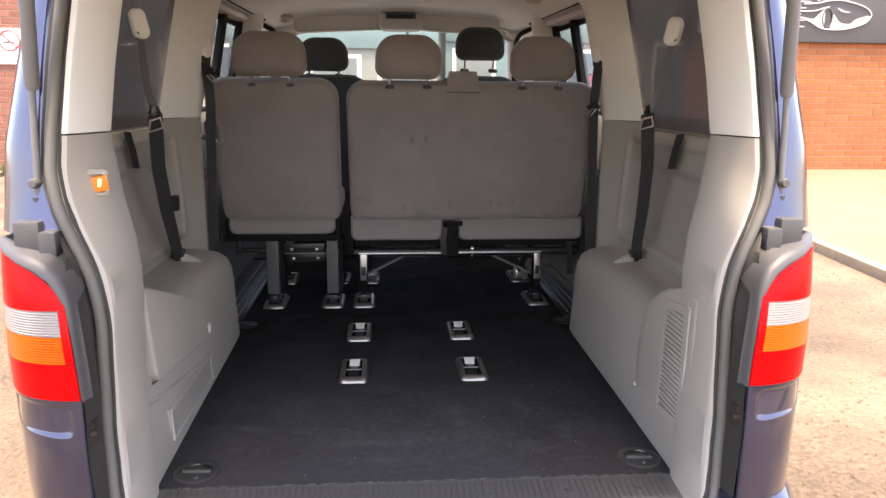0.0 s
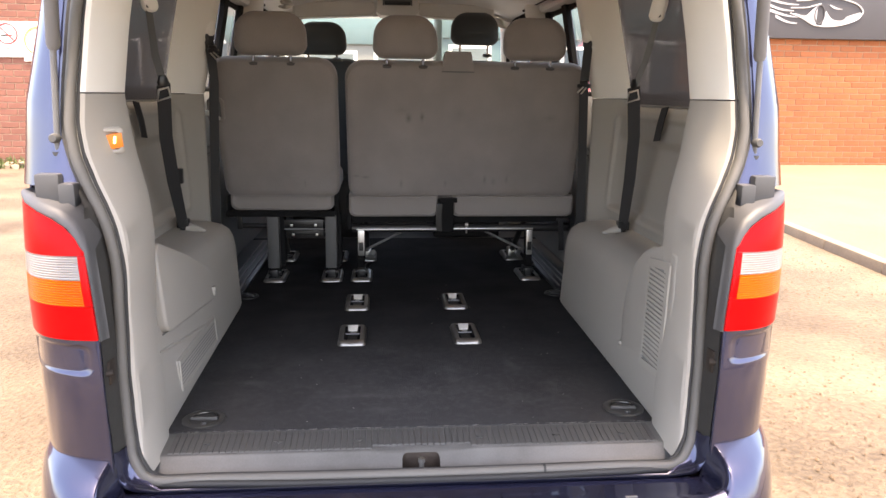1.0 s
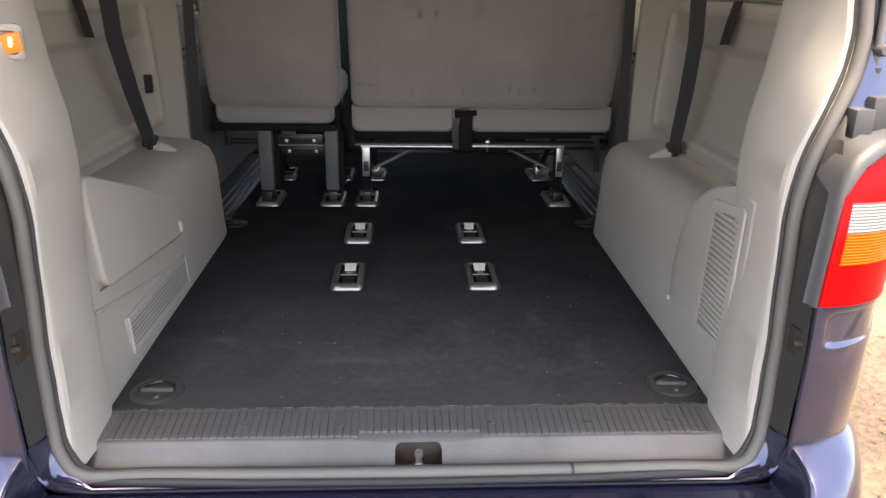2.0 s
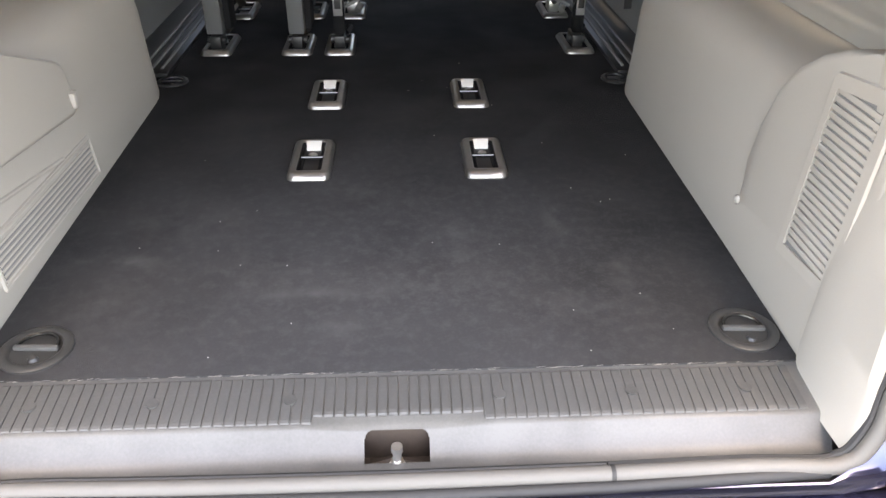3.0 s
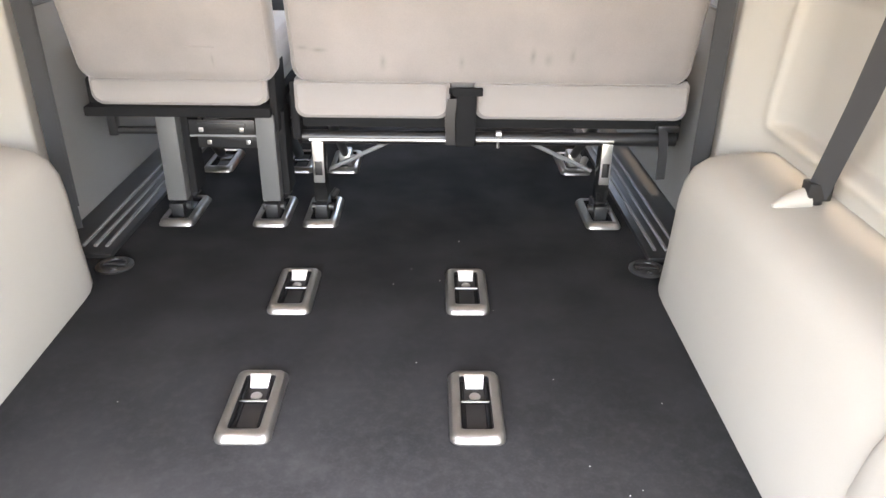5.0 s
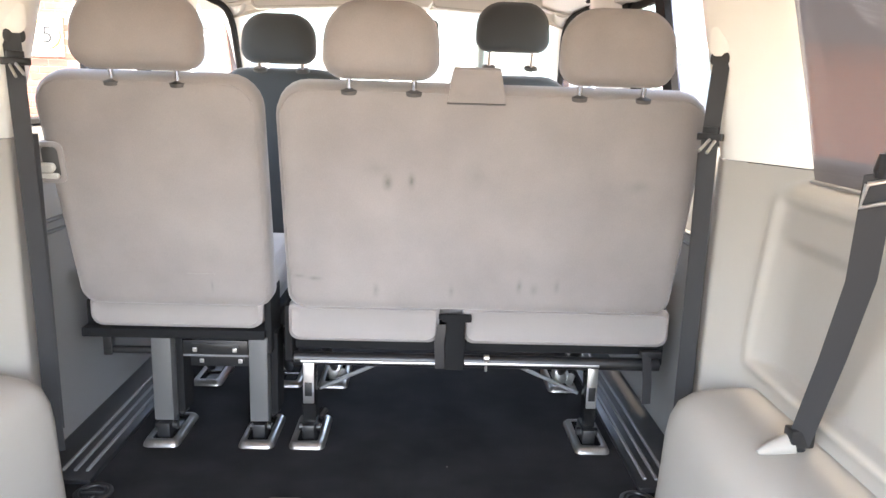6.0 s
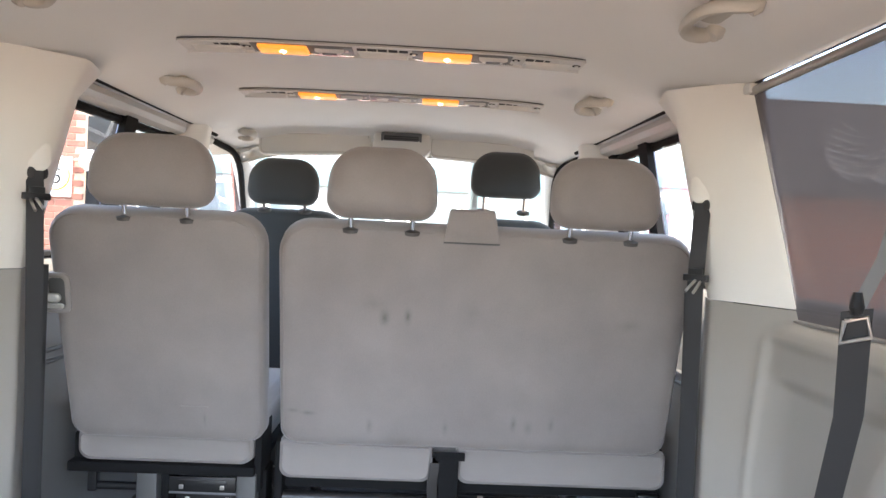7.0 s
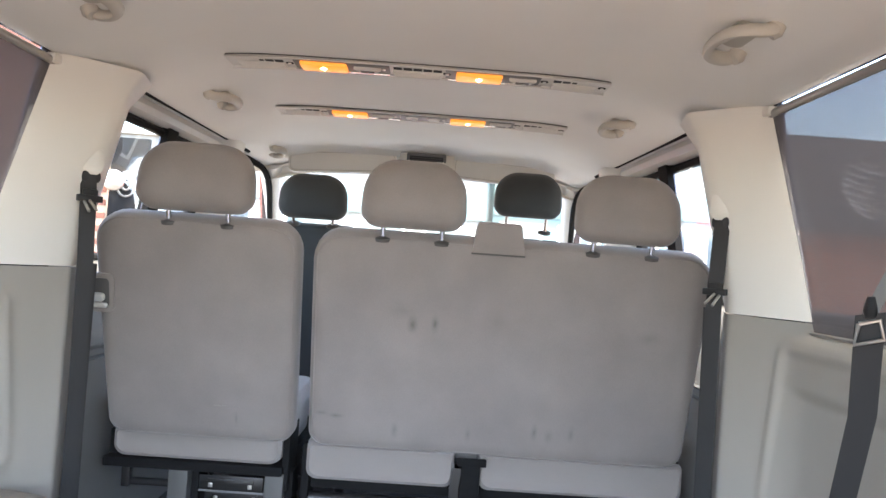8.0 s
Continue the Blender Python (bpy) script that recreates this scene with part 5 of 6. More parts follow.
def lashing_ring(x, y, r, label, turn=0):
    d = thing("lashing_eye", (x, y, 0.6), label, "lashing eye", "lashing eyes in the floor")
    m = pose(x, y, 0.6, 0, 0, turn)
    ringp = lambda rad, z: [m @ Vector((rad * math.cos(a), rad * math.sin(a), z)) for a in [2 * math.pi * k / 32 for k in range(32)]]
    part("cup", loft([ringp(r, 0.0), ringp(r, 0.004), ringp(r * 0.95, 0.006), ringp(r * 0.76, 0.0065), ringp(r * 0.72, 0.005), ringp(r * 0.68, 0.0015), ringp(r * 0.05, 0.0012)], caps=False), M_CUP if r > 0.05 else M_BLACK, d, "round plastic cup")
    part("ring", tube([m @ Vector(p) for p in [(r * 0.56 * math.cos(a), 0.004 + r * 0.56 * math.sin(a), 0.0055) for a in [math.pi * k / 14 for k in range(15)]]], 0.0028, 8), M_LEG if r > 0.05 else M_BLACK, d, "folded steel half ring")
    part("bar", box(-r * 0.62, r * 0.62, -0.004, 0.005, 0.001, 0.0085, 0.002, m=m), M_DARK if r > 0.05 else M_BLACK, d)
    part("stud", tube([m @ Vector((r * 0.1, -r * 0.42, 0.001)), m @ Vector((r * 0.1, -r * 0.42, 0.006))], [0.009, 0.006], 12), M_CUP, d)


lashing_ring(-0.560, 0.115, 0.056, "grey round lashing eye with a folded metal ring", -3)
lashing_ring(0.577, 0.121, 0.056, "grey round lashing eye with a folded metal ring", -3)
lashing_ring(-0.655, 1.318, 0.045, "black round lashing eye beside the wheel arch")
lashing_ring(0.665, 1.318, 0.045, "black round lashing eye beside the wheel arch")


# ---- seats ----
LEAN_BACK = math.degrees(math.atan(0.21))


def back_y(z):
    """The rear face of the second row's backrests."""
    return 1.595 - 0.21 * (z - 1.0)


BACK = [(0.125, 0.06), (0.118, 0.03), (0.10, 0.012), (0.06, 0.0), (0.022, 0.003), (0.009, 0.010), (0.002, 0.022), (-0.001, 0.045), (-0.004, 0.12)]


def headrest(seat, x, z, y, w=0.285, h=0.178, mat=None, lift=0.0, gap=0.03):
    """A rounded headrest on two chrome posts; x, y its middle, z its lower edge."""
    m = pose(x, y, z + h / 2, -6, 0, 0)
    out = []
    for px, pz in rounded(w, h, 0.05, 7, top=0.085):
        out.append((px * (1 + 0.06 * -(pz / h)), pz))
    hr = part("headrest", pad(out, [(0.055, 0.05), (0.048, 0.022), (0.03, 0.006), (0.0, 0.0), (-0.03, 0.005), (-0.046, 0.02), (-0.054, 0.045), (-0.058, 0.075)], m), mat or M_SEAT, seat, "rounded cloth headrest")
    for sgn in (-1, 1):
        part("post", tube([(x + sgn * 0.077, y + 0.012, z + 0.03), (x + sgn * 0.077, y + 0.030, z - gap)], 0.0065, 10), M_CHROME, hr, "chrome post")
        part("post_collar", tube([(x + sgn * 0.077, y + 0.036, z - gap + 0.002), (x + sgn * 0.077, y + 0.033, z - gap + 0.009), (x + sgn * 0.077, y + 0.032, z - gap + 0.012)], [0.026, 0.024, 0.012], 18), M_COLLAR, hr, "grey collar")
    return hr


def backrest(seat, x0, x1, z0, z1, mat, top_r=0.075, y=None, name="backrest", taper=(0, 0)):
    w, h = x1 - x0, (z1 - z0) / math.cos(radians(LEAN_BACK))
    zc = (z0 + z1) / 2
    m = pose((x0 + x1) / 2, (y if y is not None else back_y(zc)), zc, LEAN_BACK, 0, 0)

    def lean_in(pts):
        """Draws the outer side in towards the foot."""
        return [(px + (taper[0] if px < 0 else taper[1]) * (0.45 - pz / h) * min(1.0, abs(px) / (w * 0.4)), pz) for px, pz in pts]

    back = part(name, pad(lean_in(rounded(w, h, 0.045, 6, top=top_r)), BACK, m), mat, seat, "cloth backrest", sharp=60)
    line = [m @ Vector((px, 0.0062, pz)) for px, pz in lean_in(rounded(w - 0.03, h - 0.03, 0.035, 6, top=top_r - 0.012))]
    part("seam", tube(line + line[:1], 0.0016, 5, caps=False), mat, back, "stitched seam")
    return back


def leg_post(seat, x, w, z1, mat, cover=True):
    """A seat leg with its clamp in the floor anchor."""
    leg = part("leg", box(x - w / 2, x + w / 2, 1.612, 1.66, 0.652, z1, 0.006), mat, seat, "plastic covered leg" if cover else "bright steel leg")
    part("clamp", merge(box(x - 0.018, x + 0.018, 1.60, 1.69, 0.605, 0.648, 0.006), tube([(x - 0.03, 1.635, 0.63), (x + 0.03, 1.635, 0.63)], 0.012, 10), tube([(x + 0.02, 1.68, 0.64), (x + 0.035, 1.70, 0.655)], 0.010, 10)), M_BLACK, leg, "black clamp")
    if cover:
        part("leg_stay", box(x + w / 2 - 0.004, x + w / 2 + 0.020, 1.652, 1.74, 0.66, z1, 0.005), M_FRAME, leg, "black stay behind the cover")
    if not cover:
        # Paler steel plate carries the light on the dark leg's upper half.
        part("leg_plate", box(x - w * 0.42, x + w * 0.42, 1.606, 1.6115, 0.712, 0.830, 0.003), M_STEEL, leg, "upper plate, bright for the light falling on the leg")
        part("leg_slot", box(x - w * 0.28, x + w * 0.28, 1.604, 1.6065, 0.735, 0.775, 0.001), M_BLACK, leg)
    return leg


single = thing("single_seat", (-0.53, 1.7, 0.6), "grey cloth single seat on covered legs, seen from behind", "seat", "second row seats")
backrest(single, -0.818, -0.275, 0.980, 1.585, M_SEAT, 0.08, taper=(0.034, 0))
headrest(single, -0.543, 1.597, 1.462, 0.295, 0.178)
part("cushion", pad(rounded(0.465, 0.080, 0.034, 5, top=0.010), [(-0.008, 0.026), (-0.014, 0.012), (-0.006, 0.003), (0.02, 0.0), (0.4, 0.0), (0.46, 0.03)], pose(-0.537, 1.622, 0.962)), M_SEAT_SIDE, single, "pale cloth cushion underside")
part("seat_cushion", pad(rounded(0.50, 0.13, 0.05), [(0.0, 0.02), (0.02, 0.0), (0.46, 0.0), (0.5, 0.03)], pose(-0.537, 1.64, 1.03)), M_SEAT, single)
part("seat_frame", merge(box(-0.79, -0.30, 1.60, 2.05, 0.895, 0.922, 0.006), box(-0.79, -0.765, 1.64, 1.72, 0.90, 0.99, 0.008), box(-0.305, -0.285, 1.62, 1.75, 0.85, 1.03, 0.006)), M_FRAME, single, "black seat frame")
leg_post(single, -0.585, 0.054, 0.90, M_DARK)
leg_post(single, -0.322, 0.052, 0.90, M_DARK)
for k, (z, y) in enumerate(((0.855, 1.66), (0.80, 1.72))):
    part("storage_tray", merge(box(-0.54, -0.36, y, y + 0.16, z - 0.026, z - 0.02, 0.002), box(-0.54, -0.36, y - 0.004, y, z - 0.026, z + 0.018, 0.002), box(-0.515, -0.385, y - 0.008, y - 0.003, z - 0.010, z + 0.010, 0.002)), M_BLACK, single, "black tray under the seat")
    for x in (-0.505, -0.395):
        part("tray_clip", box(x - 0.006, x + 0.006, y - 0.012, y - 0.006, z - 0.014, z - 0.002, 0.002), M_STEEL, single)
part("tray_rail", box(-0.55, -0.35, 1.655, 1.66, 0.826, 0.832, 0.001), M_GREYPL, single)
part("side_lever", merge(tube([(-0.735, 1.64, 0.848), (-0.60, 1.64, 0.848)], 0.011, 10), box(-0.745, -0.722, 1.625, 1.655, 0.835, 0.90, 0.004)), M_BLACK, single, "black side lever")
CATCH = pose(-0.790, back_y(1.372) - 0.004, 1.372, LEAN_BACK, 0, 0)
part("catch_surround", pad(rounded(0.070, 0.104, 0.018), [(0.012, 0.0), (-0.003, 0.0), (-0.006, 0.004), (-0.006, 0.011), (0.006, 0.015)], CATCH), M_SEAT_SIDE, single, "grey plastic catch surround")
part("catch_well", pad(rounded(0.042, 0.076, 0.010), [(0.012, 0.0), (0.004, 0.0), (0.003, 0.004)], CATCH), M_DARK, single, "shaded catch well")
part("release_lever", merge(pad(rounded(0.066, 0.024, 0.010), [(0.006, 0.002), (-0.008, 0.0), (-0.012, 0.004)], CATCH @ pose(-0.022, 0, -0.012)), pad(rounded(0.046, 0.014, 0.006), [(0.006, 0.002), (-0.004, 0.0), (-0.007, 0.003)], CATCH @ pose(-0.006, 0, -0.034))), M_LATCH, single, "pale release lever")
part("cloth_mark", box(-0.49, -0.42, back_y(1.085) - 0.0055, back_y(1.085) - 0.0035, 1.083, 1.0865, 0), M_SEAT_SIDE, single, "pale scuff on the cloth")
for x in (-0.58, -0.32):
    part("front_leg", tube([(x, 1.75, 0.89), (x, 2.06, 0.64)], 0.016, 10), M_BLACK, single)

double = thing("double_seat", (0.28, 1.7, 0.6), "grey cloth double bench seat on steel legs, stained at the back", "seat", "second row seats")
backrest(double, -0.245, 0.820, 0.982, 1.578, M_SEAT, 0.08, taper=(0.006, -0.022))
headrest(double, 0.014, 1.592, 1.462, 0.268, 0.178)
headrest(double, 0.564, 1.592, 1.462, 0.268, 0.178)
for x0, x1 in ((-0.24, 0.174), (0.236, 0.808)):
    part("cushion", pad(rounded(x1 - x0, 0.105, 0.030, 5, top=0.010), [(-0.008, 0.026), (-0.014, 0.012), (-0.006, 0.003), (0.02, 0.0), (0.4, 0.0), (0.46, 0.03)], pose((x0 + x1) / 2, 1.624, 0.944)), M_SEAT_SIDE, double, "pale cloth cushion underside")
part("seat_cushion", pad(rounded(1.0, 0.13, 0.05), [(0.0, 0.02), (0.02, 0.0), (0.46, 0.0), (0.5, 0.03)], pose(0.285, 1.64, 1.03)), M_SEAT, double)
part("cross_tube", tube([(-0.225, 1.63, 0.838), (0.79, 1.63, 0.838)], 0.0185, 16), M_BLACK, double, "glossy black cross tube")
# Thin steel bars drawn as the white highlight along the black tube.
part("tube_highlight", merge(tube([(-0.205, 1.617, 0.834), (0.175, 1.617, 0.834)], 0.0065, 12), tube([(0.245, 1.617, 0.836), (0.62, 1.617, 0.836)], 0.0065, 12)), M_STEEL, double, "thin steel bars standing for the highlight on the black tube")
part("under_frame", merge(box(-0.225, 0.79, 1.64, 2.05, 0.862, 0.895, 0.006), box(-0.25, -0.228, 1.62, 1.75, 0.83, 0.99, 0.006), box(0.785, 0.805, 1.64, 1.75, 0.83, 1.0, 0.006)), M_FRAME, double, "black seat frame")
part("centre_hinge", merge(box(0.188, 0.242, 1.588, 1.65, 0.825, 0.965, 0.006), box(0.178, 0.258, 1.588, 1.60, 0.962, 0.984, 0.004), tube([(0.17, 1.60, 0.974), (0.256, 1.60, 0.974)], 0.008, 8)), M_FRAME, double, "black centre hinge")
part("pull_strap", ribbon([(0.178, 1.592, 0.955), (0.172, 1.588, 0.90), (0.176, 1.590, 0.83)], 0.026, (1, 0.1, 0)), M_BLACK, double, "dark pull strap")
part("tube_bolt", merge(tube([(0.298, 1.61, 0.855), (0.312, 1.61, 0.855)], 0.010, 10), tube([(0.305, 1.615, 0.815), (0.305, 1.615, 0.85)], 0.004, 8)), M_STEEL, double, "bright bolt")
leg_post(double, -0.184, 0.036, 0.832, M_LEG, False)
leg_post(double, 0.604, 0.034, 0.832, M_LEG, False)
part("brace", tube([(0.005, 1.66, 0.815), (-0.165, 1.70, 0.72)], 0.0060, 8), M_GREYPL, double, "grey brace bar")
part("brace", tube([(0.40, 1.66, 0.815), (0.585, 1.70, 0.72)], 0.0060, 8), M_GREYPL, double, "grey brace bar")
for x in (-0.165, 0.603):
    part("front_leg", tube([(x, 1.75, 0.85), (x, 2.06, 0.64)], 0.014, 10), M_BLACK, double)
    part("front_clamp", merge(box(x - 0.02, x + 0.02, 2.04, 2.11, 0.605, 0.65, 0.008), tube([(x + 0.02, 2.0, 0.625), (x + 0.035, 2.03, 0.64)], 0.012, 10)), M_STEEL, double, "bright clamp")
part("hanging_strap", ribbon([(0.745, 1.60, 0.88), (0.752, 1.595, 0.80), (0.755, 1.598, 0.735)], 0.026, (1, 0.2, 0)), M_BELT, double, "dark hanging strap")
part("strap_buckle", box(0.73, 0.79, 1.598, 1.625, 0.865, 0.885, 0.006), M_BLACK, double)
part("belt_outlet", loft([[(0.24 + sx_ * w, yy, zz_) for sx_ in (-1, 1)] + [(0.24 + sx_ * w * 0.98, yy + dd, zz_) for sx_ in (1, -1)] for zz_, yy, w, dd in ((1.545, 1.474, 0.068, 0.11), (1.56, 1.468, 0.067, 0.11), (1.60, 1.466, 0.060, 0.10), (1.622, 1.470, 0.056, 0.08), (1.628, 1.482, 0.053, 0.05))]), M_SEAT, double, "cloth covered belt outlet", sharp=50)
part("outlet_seam", tube([(0.17, 1.476, 1.543), (0.31, 1.476, 1.543)], 0.0022, 6), M_DARK, double)


def front_seat(x, w, z_head, y, label, head_w=0.262):
    f = thing("front_seat", (x, y + 0.2, 0.6), label, "seat", "front seats")
    m = pose(x, y + 0.08, 1.30, LEAN_BACK, 0, 0)
    part("backrest", pad(rounded(w, 0.66, 0.06, 6, top=0.12), BACK, m), M_FRONT_SEAT, f)
    headrest(f, x, z_head, y + 0.0, head_w, 0.175, M_FRONT_SEAT, gap=0.055 if x > 0 else 0.025)
    part("cushion", pad(rounded(w, 0.15, 0.05), [(0.0, 0.02), (0.02, 0.0), (0.48, 0.0), (0.52, 0.03)], pose(x, y + 0.16, 1.02)), M_FRONT_SEAT, f)
    part("seat_base", box(x - w / 2 + 0.04, x + w / 2 - 0.04, y + 0.2, y + 0.66, 0.6, 0.96, 0.01), M_BLACK, f)
    return f


front_seat(-0.405, 0.50, 1.648, 2.42, "dark blue-grey front passenger seat with its headrest down")
front_seat(0.425, 0.48, 1.712, 2.42, "dark blue-grey driver's seat with its headrest raised")


# ---- side fittings ----
def vent_right():
    wall = LINING[1]
    out = [(0.02, 0.62), (0.02, 1.058), (0.06, 1.066), (0.13, 1.060), (0.20, 1.045), (0.26, 1.018), (0.315, 0.98), (0.355, 0.93), (0.382, 0.86), (0.392, 0.78), (0.393, 0.70), (0.375, 0.68), (0.24, 0.655), (0.12, 0.635)]
    part("vent_housing", prism(out, (0.76, 0.650), lambda a, b, d: (d + (b - 0.6) * 0.01, a, b), 0.012, 3), M_TRIM, wall, "rounded vent housing", sharp=50)
    v = thing("air_vent", (0.65, 0.14, 0.87), "grey slatted air vent in the side lining", "air vent")
    face = lambda b: 0.650 + (b - 0.6) * 0.01
    quad = [(a - 0.016, b - 0.006) for a, b in ((0.068, 0.716), (0.230, 0.704), (0.216, 1.014), (0.208, 1.022), (0.070, 1.040), (0.060, 1.032))]
    quad_in = [(a - 0.016, b - 0.006) for a, b in ((0.090, 0.738), (0.212, 0.727), (0.200, 0.994), (0.196, 1.000), (0.090, 1.013), (0.084, 1.007))]
    bm = bmesh.new()
    o0 = [bm.verts.new((face(b) - 0.002, a, b)) for a, b in quad]
    o1 = [bm.verts.new((face(b) - 0.006, a * 0.97 + 0.145 * 0.03, b * 0.985 + 0.87 * 0.015)) for a, b in quad]
    i1 = [bm.verts.new((face(b) - 0.006, a, b)) for a, b in quad_in]
    i0 = [bm.verts.new((face(b) + 0.010, a, b)) for a, b in quad_in]
    for A, B in ((o0, o1), (o1, i1), (i1, i0)):
        for k in range(6):
            bm.faces.new((A[k], A[(k + 1) % 6], B[(k + 1) % 6], B[k]))
    part("vent_frame", bm, M_TRIM, v)
    part("vent_dark", prism(quad_in, (0.0, 0.0015), lambda a, b, d: (face(b) - 0.0015 + d, a, b)), M_GREYPL, v, "shadowed back of the vent")
    for k in range(21):
        b = 0.732 + 0.0128 * k
        part("slat", box(-0.0030, 0.0015, 0.071, 0.197 - 0.045 * (b - 0.72), b, b + 0.0090, 0.0016, m=pose(face(b) - 0.0018, 0, 0)), M_TRIM, v)
    for q, (a, b) in enumerate(((0.39, 0.697),)):
        part("rest_knob", tube([(0.656, a, b), (0.646, a, b), (0.644, a, b)], [0.011, 0.008, 0.004], 14), M_TRIM, wall)


vent_right()


def locker_left():
    k = thing("storage_locker", (-0.72, 0.38, 0.84), "grey moulded side locker lid over the load floor", "storage locker")
    out = [(0.128, 0.862), (0.130, 1.045), (0.138, 1.062), (0.155, 1.069), (0.175, 1.066), (0.40, 0.984), (0.615, 0.900), (0.638, 0.886), (0.646, 0.868), (0.647, 0.806), (0.641, 0.790), (0.625, 0.784), (0.165, 0.830), (0.142, 0.838)]
    part("lid", prism(out, (-0.82, -0.637), lambda a, b, d: (d - 0.085 * (b - 0.80), a, b), 0.010, 3), M_TRIM, k, sharp=50)
    part("finger_catch", box(-0.650, -0.629, 0.622, 0.645, 0.797, 0.830, 0.006), M_TRIM, k)
    part("lid_gap", tube([(-0.655, 0.13, 0.832), (-0.650, 0.38, 0.808), (-0.655, 0.64, 0.785)], 0.0015, 6), M_DARK, k)
    part("lining_crease", tube([(-0.656, 0.09, 0.798), (-0.655, 0.32, 0.757), (-0.6555, 0.56, 0.718)], 0.0045, 8), M_TRIM, LINING[-1], "raised crease in the lining")
    v = thing("air_vent", (-0.66, 0.41, 0.69), "long grey slatted air vent low in the side lining", "air vent")
    part("vent_panel", prism([(0.212, 0.632), (0.216, 0.727), (0.690, 0.713), (0.693, 0.616)], (-0.67, -0.6500), lambda a, b, d: (d - (b - 0.655) * 0.05 + 0.016 * (0.69 - a), a, b), 0.004), M_TRIM, v)
    lip = [(0.222, 0.640), (0.226, 0.720), (0.682, 0.706), (0.684, 0.624), (0.222, 0.640)]
    part("vent_rim", tube([(-0.6505 - (b - 0.655) * 0.05 + 0.016 * (0.69 - a), a, b) for a, b in lip], 0.0045, 8), M_TRIM, v, "raised rim")
    for j in range(7):
        b = 0.648 + 0.0102 * j
        part("slat", tube([(-0.6437 - (b - 0.655) * 0.05, 0.232, b), (-0.6510 - (b - 0.672) * 0.05, 0.677, b - 0.0155)], 0.0036, 6), M_TRIM, v)
        if j < 6:
            part("slot", tube([(-0.6427 - (b - 0.650) * 0.05, 0.234, b + 0.0051), (-0.6500 - (b - 0.667) * 0.05, 0.675, b - 0.0104)], 0.0017, 6), M_GREYPL, v)


locker_left()
sl = thing("courtesy_lamp", (-0.715, 0.065, 1.335), "small lit amber courtesy lamp in the pillar trim", "lamp")
mm = Matrix.Translation((-0.722, 0.055, 1.335)) @ pose(0, 0, 0, 0, 0, 28)
part("lamp_housing", pad(rounded(0.078, 0.066, 0.012), [(0.03, 0.0), (-0.004, 0.002), (-0.009, 0.007), (-0.009, 0.012), (0.006, 0.015)], mm @ pose(-0.006, 0, 0)), M_TRIM, sl)
win = part("lamp_window", prism([(-0.006, -0.021), (-0.010, 0.013), (0.025, 0.019), (0.028, -0.014)], (0.004, -0.012), lambda a, b, d: mm @ Vector((a, d + 0.12 * (0.026 - a), b)), 0.003), M_COURTESY, sl, "lit amber window")
part("lamp_bulb", tube([mm @ Vector((0.008, -0.0095, -0.006)), mm @ Vector((0.010, -0.0095, 0.010))], 0.0028, 8), M_BULB, win, "glowing bulb")
sk = part("power_socket", pad(rounded(0.03, 0.062, 0.006), [(0.02, 0.0), (-0.004, 0.002), (-0.006, 0.006)], pose(-0.866, 1.20, 1.125, 0, 0, 90)), M_BLACK, LINING[-1], "black recessed catch")


